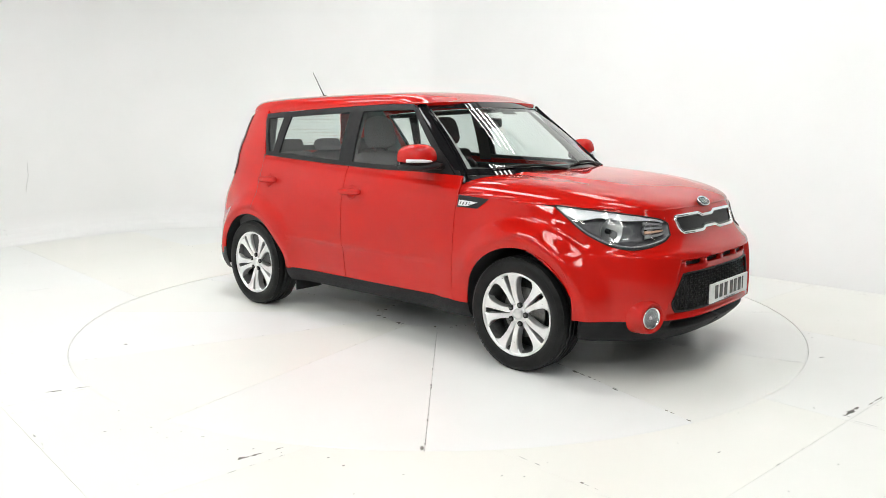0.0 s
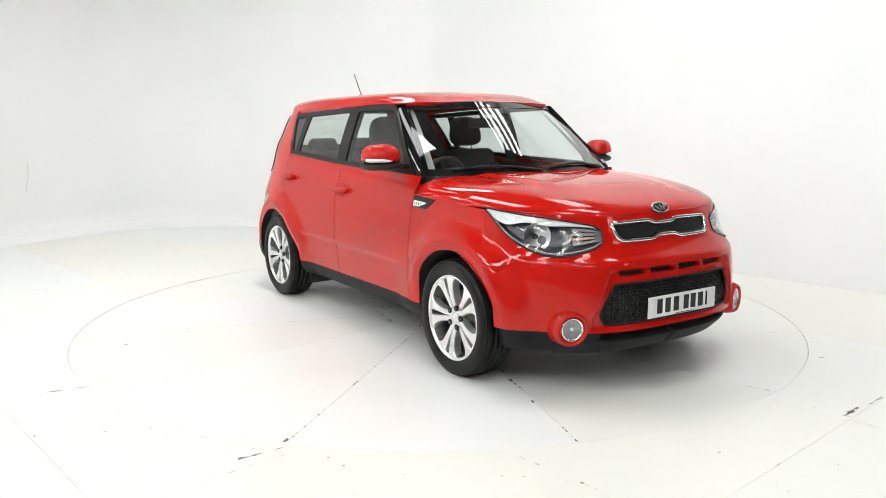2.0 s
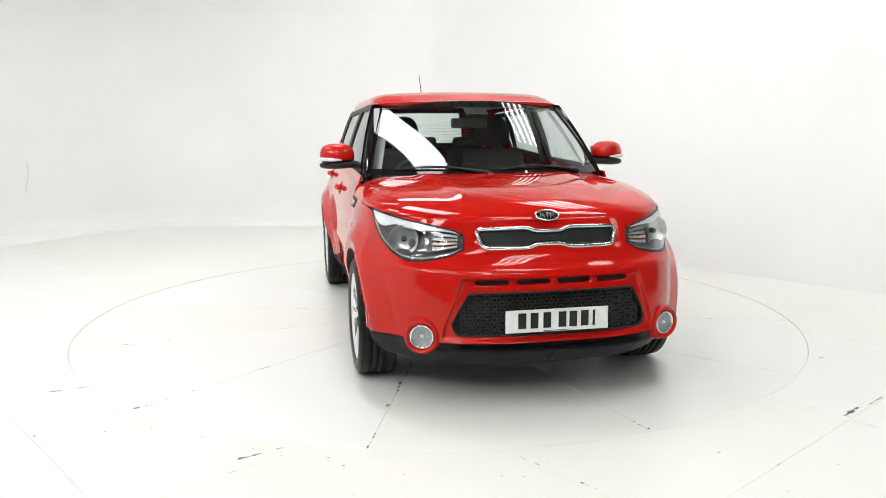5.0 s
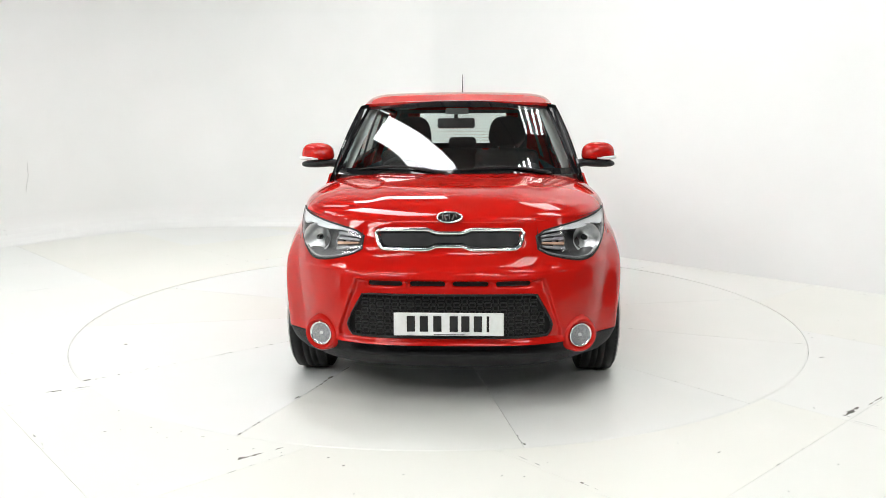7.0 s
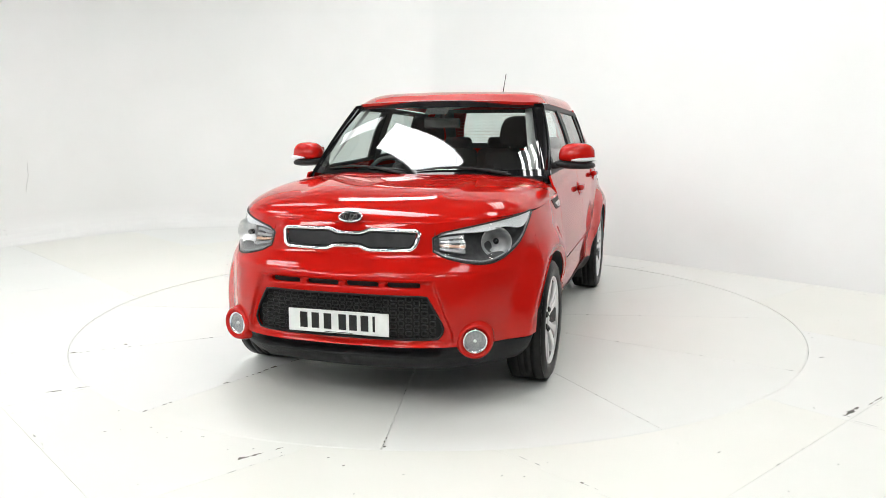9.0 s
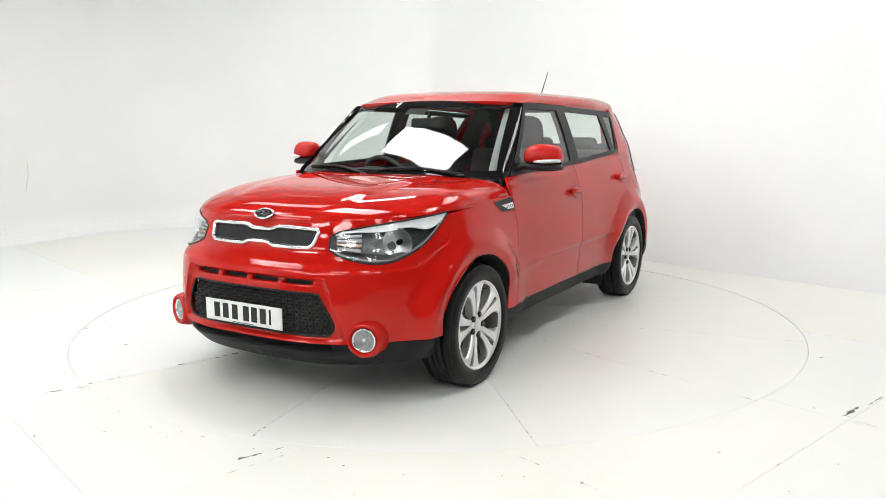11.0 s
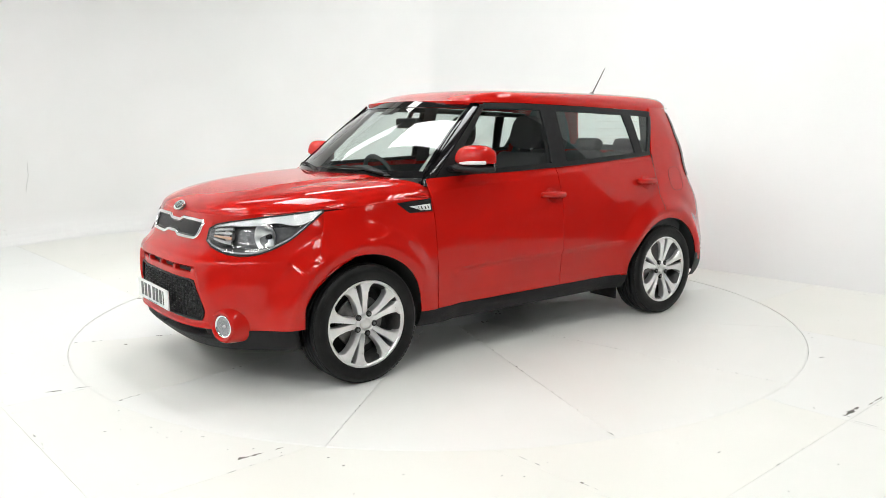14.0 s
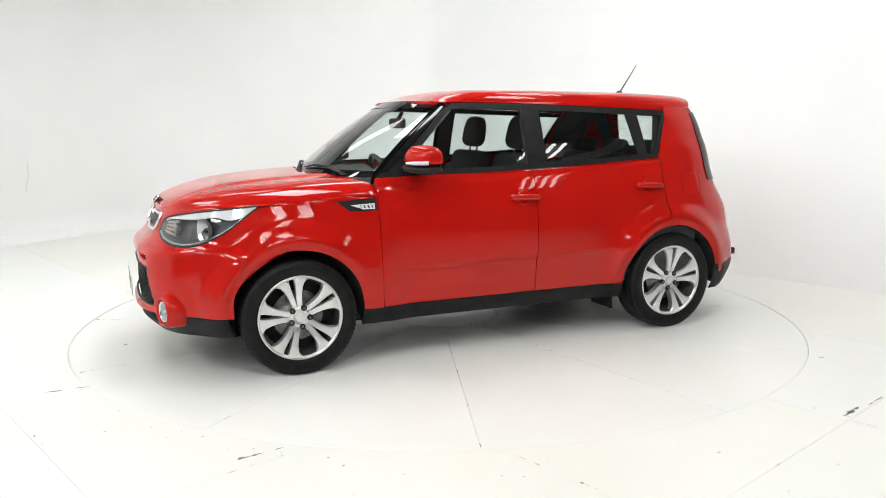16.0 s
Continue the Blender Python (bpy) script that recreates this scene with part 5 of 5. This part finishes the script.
def build_wheel(car):
    """One wheel at the origin, outer face towards +y; copies go to the corners."""
    R = 0.330
    w = bmesh.new()
    # tyre
    prof = [(0.236, 0.085), (0.243, 0.096), (0.262, 0.104), (0.290, 0.106), (0.308, 0.101), (0.320, 0.092), (0.327, 0.080), (R, 0.062), (R, 0.040)]
    full = prof + [(R - 0.006, 0.038), (R - 0.006, 0.030), (R, 0.028), (R, 0.004), (R - 0.006, 0.002), (R - 0.006, -0.006), (R, -0.008), (R, -0.03), (R - 0.006, -0.032), (R - 0.006, -0.040), (R, -0.042)] + [(r, -o) for r, o in prof[::-1][1:]]
    lathe(w, full, 72, "y")
    root = part("wheel", w, M_RUBBER, car, "black tyre on silver alloy rim")
    # tread blocks on the shoulder
    bm = bmesh.new()
    for k in range(72):
        a = k * math.tau / 72
        for sg in (1, -1):
            m = pose(0, 0, 0, 0, math.degrees(a), 0)
            box(bm, -0.0105, 0.0105, sg * 0.076 - 0.014, sg * 0.076 + 0.014, R - 0.012, R - 0.0035, 0.0, m)
    tb = part("tread_block", bm, M_RUBBER, root, smooth=False)
    tb["kind"] = "stuff"
    # raised ring lettering band as a plain rib
    bm = bmesh.new()
    lathe(bm, [(0.297, 0.1065), (0.299, 0.108), (0.301, 0.1065)], 64, "y")
    part("sidewall_rib", bm, M_RUBBER, root)
    # rim barrel
    bm = bmesh.new()
    lathe(bm, [(0.241, 0.084), (0.243, 0.092), (0.240, 0.097), (0.234, 0.097), (0.229, 0.092), (0.224, 0.084)], 64, "y")
    part("rim", bm, M_ALLOY, root, "silver alloy rim")
    # inner barrel, its colour darkened to give the shade between the spokes
    bm = bmesh.new()
    lathe(bm, [(0.224, 0.084), (0.214, 0.055), (0.208, 0.0), (0.205, -0.08)], 64, "y")
    part("rim_barrel", bm, M_ALLOY_DARK, root, "inner rim barrel, coloured darker for the shade between the spokes")
    # brake disc and dark backing
    bm = bmesh.new()
    lathe(bm, [(0.145, 0.012), (0.145, 0.0), (0.06, 0.0)], 48, "y")
    lathe(bm, [(0.145, 0.012), (0.075, 0.012), (0.07, 0.03), (0.0001, 0.03)], 48, "y")
    part("brake_disc", bm, M_DISC, root, "worn steel brake disc")
    bm = bmesh.new()
    lathe(bm, [(0.206, -0.03), (0.0001, -0.03)], 40, "y")
    part("brake_backing", bm, M_DARK, root)
    # five split spokes
    rs = [(0.046, 0.0, 34.0, 0.066), (0.070, 0.3, 27.0, 0.071), (0.095, 1.2, 21.0, 0.077), (0.130, 3.2, 18.0, 0.083), (0.170, 4.0, 18.2, 0.087), (0.200, 4.2, 20.0, 0.089), (0.216, 3.8, 23.0, 0.089), (0.230, 2.5, 28.0, 0.088)]
    for k in range(5):
        bm = bmesh.new()
        for sg in (1, -1):
            for strip in (((0.0, -0.045), (0.0, -0.004)), ((0.0, -0.004), (0.06, 0.0)), ((0.06, 0.0), (0.5, 0.0012), (0.92, 0.0)), ((0.92, 0.0), (1.0, -0.006)), ((1.0, -0.006), (1.0, -0.05))):
                prev = None
                for r, a0, a1, dep in rs:
                    ring = []
                    for f, d in strip:
                        a = math.radians(90 + 72 * k + sg * lerp(a0, a1, f))
                        ring.append(bm.verts.new((r * math.cos(a), dep + d, r * math.sin(a))))
                    if prev:
                        for i in range(len(ring) - 1):
                            q = (prev[i], ring[i], ring[i + 1], prev[i + 1])
                            bm.faces.new(q if sg > 0 else q[::-1])
                    prev = ring
        part("spoke", bm, M_ALLOY, root)
    bm = bmesh.new()
    lathe(bm, [(0.062, 0.05), (0.060, 0.068), (0.050, 0.074), (0.036, 0.074), (0.034, 0.070), (0.031, 0.072), (0.028, 0.078), (0.016, 0.081), (0.0001, 0.082)], 40, "y")
    part("hub_cap", bm, M_ALLOY, root, "silver hub cap")
    for k in range(5):
        a = math.radians(90 + 36 + 72 * k)
        # flat black disc drawn as the shade in the hole round each nut
        bm = bmesh.new()
        lathe(bm, [(0.0165, 0.066), (0.0165, 0.0775), (0.0150, 0.0785), (0.0001, 0.0782)], 16, "y")
        bmesh.ops.translate(bm, verts=bm.verts, vec=(0.056 * math.cos(a), 0.001, 0.056 * math.sin(a)))
        part("nut_well_shade", bm, M_DARK, root, "flat black disc as the shade of a nut well")
        bm = bmesh.new()
        lathe(bm, [(0.0088, 0.070), (0.0088, 0.082), (0.006, 0.085), (0.0001, 0.0852)], 6, "y")
        bmesh.ops.translate(bm, verts=bm.verts, vec=(0.056 * math.cos(a), 0.001, 0.056 * math.sin(a)))
        part("wheel_nut", bm, M_ALLOY_DARK, root)
    turns = ((WHEEL_X, 1, 12), (WHEEL_X, -1, 20), (-WHEEL_X, 1, -8), (-WHEEL_X, -1, 31))
    for i, (x, s, spin) in enumerate(turns):
        m = Matrix.Translation(CAR_OFF) @ pose(x, 0.798 * s, R - 0.002, 0, 0, 0 if s > 0 else 180) @ pose(0, 0, 0, 0, spin, 0)
        if i == 0:
            root.matrix_basis = m
        else:
            copy_thing(root, m)


def build_under(car):
    bm = bmesh.new()
    box(bm, -1.85, 1.76, -0.62, 0.62, 0.20, 0.34, 0.03)
    part("underbody", bm, M_DARK, car, "dark underbody", smooth=False)
    bm = bmesh.new()
    # inner tub of the cabin
    for s in (1, -1):
        sheet(bm, lambda u, v: (lerp(0.80, -1.5, u), s * (side(lerp(0.80, -1.5, u), lerp(0.34, 1.08, v)) - 0.06 - 0.05 * ramp01((lerp(0.34, 1.08, v) - 0.9) / 0.2)), lerp(0.34, 1.08, v)), 12, 6)
    sheet(bm, lambda u, v: (lerp(0.9, -1.6, u), lerp(-0.80, 0.80, v), 0.345), 4, 4)
    sheet(bm, lambda u, v: (0.88, lerp(-0.70, 0.70, u), lerp(0.34, 1.02, v)), 4, 4)
    sheet(bm, lambda u, v: (-1.62, lerp(-0.66, 0.66, u), lerp(0.34, 1.08, v)), 4, 4)
    part("cabin_tub", bm, M_CABIN, car, "charcoal cabin sides and floor")


def build_cabin(car):
    # dashboard
    bm = bmesh.new()
    prof = [(0.93, 1.05), (0.80, 1.085), (0.62, 1.095), (0.50, 1.075), (0.44, 1.02), (0.46, 0.90), (0.50, 0.70)]

    def dash(u, v):
        y = lerp(-0.74, 0.74, u)
        k = v * (len(prof) - 1)
        i = min(int(k), len(prof) - 2)
        x, z = lerp(prof[i][0], prof[i + 1][0], k - i), lerp(prof[i][1], prof[i + 1][1], k - i)
        hump = 0.035 * math.exp(-((y + 0.36) / 0.16) ** 2) * math.exp(-((x - 0.50) / 0.10) ** 2)
        return (x - 0.12 * (abs(y) / 0.74) ** 2 * ramp01((x - 0.5) / 0.3), y, z + hump)
    sheet(bm, dash, 40, 24, flip=True)
    part("dashboard", bm, M_CABIN, car, "charcoal dashboard")
    # steering wheel on the car's right
    m = pose(0.36, -0.36, 1.00, 0, 24, 0)
    bm = bmesh.new()
    tube(bm, [m @ Vector((0, 0.185 * math.cos(k * math.tau / 40), 0.185 * math.sin(k * math.tau / 40))) for k in range(40)], 0.016, 8, closed=True)
    sw = part("steering_wheel", bm, M_CABIN, car, "charcoal steering wheel")
    bm = bmesh.new()
    lathe(bm, [(0.0001, 0.02), (0.05, 0.018), (0.075, 0.0), (0.06, -0.04)], 24, "x")
    for v in bm.verts:
        v.co = m @ Vector((-v.co.x, v.co.y, v.co.z))
    part("wheel_boss", bm, M_CABIN, sw)
    for a in (0, 180, 270):
        bm = bmesh.new()
        t = math.radians(a)
        tube(bm, [m @ Vector((0, 0.06 * math.cos(t), 0.06 * math.sin(t))), m @ Vector((0, 0.18 * math.cos(t), 0.18 * math.sin(t)))], 0.014, 6)
        part("wheel_spoke", bm, M_CABIN, sw)
    # rear-view mirror
    bm = bmesh.new()
    box(bm, 0.352, 0.392, -0.135, 0.117, 1.366, 1.434, 0.016, seg=3)
    rv = part("interior_mirror", bm, M_CABIN, car, "black interior mirror")
    bm = bmesh.new()
    tube(bm, [(0.375, -0.010, 1.41), (0.335, -0.010, 1.475)], 0.014, 8)
    part("mirror_stalk", bm, M_CABIN, rv)

    def cushion(name, x0, x1, y0, y1, z0, z1, bevel, parent, m=None, label=""):
        b = bmesh.new()
        box(b, x0, x1, y0, y1, z0, z1, bevel, m, 4)
        return part(name, b, M_CLOTH, parent, label)

    for y in (0.36, -0.36):
        st = cushion("front_seat", -0.22, 0.30, y - 0.25, y + 0.25, 0.50, 0.66, 0.05, car, label="charcoal cloth front seat")
        m = pose(-0.19, y, 0.62, 0, -18, 0)
        cushion("seat_back", -0.07, 0.07, -0.245, 0.245, 0.0, 0.60, 0.055, st, m)
        for yy in (-0.2, 0.2):
            cushion("seat_bolster", -0.02, 0.10, yy - 0.05, yy + 0.05, 0.05, 0.48, 0.04, st, m)
        b = bmesh.new()
        bmesh.ops.create_uvsphere(b, u_segments=20, v_segments=14, radius=1.0)
        mh = pose(-0.385, y, 1.335, 0, -10, 0)
        for v in b.verts:
            q = Vector([math.copysign(abs(a) ** 0.62, a) for a in v.co])
            v.co = mh @ Vector((q.x * 0.055, q.y * (0.135 - 0.02 * q.z), q.z * 0.115))
        part("headrest", b, M_CLOTH, st)
        for yy in (-0.06, 0.06):
            b = bmesh.new()
            tube(b, [(-0.370, y + yy, 1.17), (-0.385, y + yy, 1.27)], 0.007, 6)
            part("headrest_post", b, M_CHROME, st)
    bench = cushion("rear_seat", -1.25, -0.80, -0.62, 0.62, 0.50, 0.68, 0.06, car, label="charcoal cloth rear bench")
    m = pose(-1.22, 0, 0.64, 0, -20, 0)
    for y0, y1 in ((-0.62, -0.21), (-0.205, 0.205), (0.21, 0.62)):
        cushion("bench_back", -0.07, 0.07, y0, y1, 0.0, 0.56, 0.05, bench, m)
    for y in (-0.40, 0.0, 0.40):
        cushion("bench_headrest", -0.05, 0.05, y - 0.125, y + 0.125, 0.565, 0.67, 0.04, bench, m)
    # pillar trims
    for s in (1, -1):
        bm = bmesh.new()
        sheet(bm, lambda u, v: (lerp(-0.22, -0.34, u), s * (glass_y(-0.28, lerp(1.1, 1.52, v)) - 0.05), lerp(1.1, 1.52, v)), 2, 8)
        part("middle_pillar_trim", bm, M_CABIN, car)
        bm = bmesh.new()
        sheet(bm, lambda u, v: (lerp(lerp(-1.20, -1.33, v), -1.60, u), s * (glass_y(-1.4, lerp(1.1, 1.52, v)) - 0.07), lerp(1.1, 1.52, v)), 4, 8)
        part("rear_pillar_trim", bm, M_CABIN, car)


def build_car():
    car = thing("car", "glossy red hatchback car with silver alloy wheels on a turntable", "car")
    build_front(car)
    build_fogs(car)
    build_headlamps(car)
    build_bonnet(car)
    build_sides(car)
    build_rear(car)
    build_upper(car)
    build_mirrors(car)
    build_under(car)
    build_cabin(car)
    for ob in list(car.children_recursive):
        if ob.parent == car:
            ob.matrix_basis = Matrix.Translation(CAR_OFF) @ ob.matrix_basis
    build_wheel(car)
    return car


CAR = build_car()


# ---- what moves ----
def motions():
    rows = [(k * 0.5, pose(0, 0, 0, 0, 0, -42.8 - 7.147 * k * 0.5)) for k in range(33)]
    walk(TURNTABLE, rows)
    walk(CAR, rows)


motions()
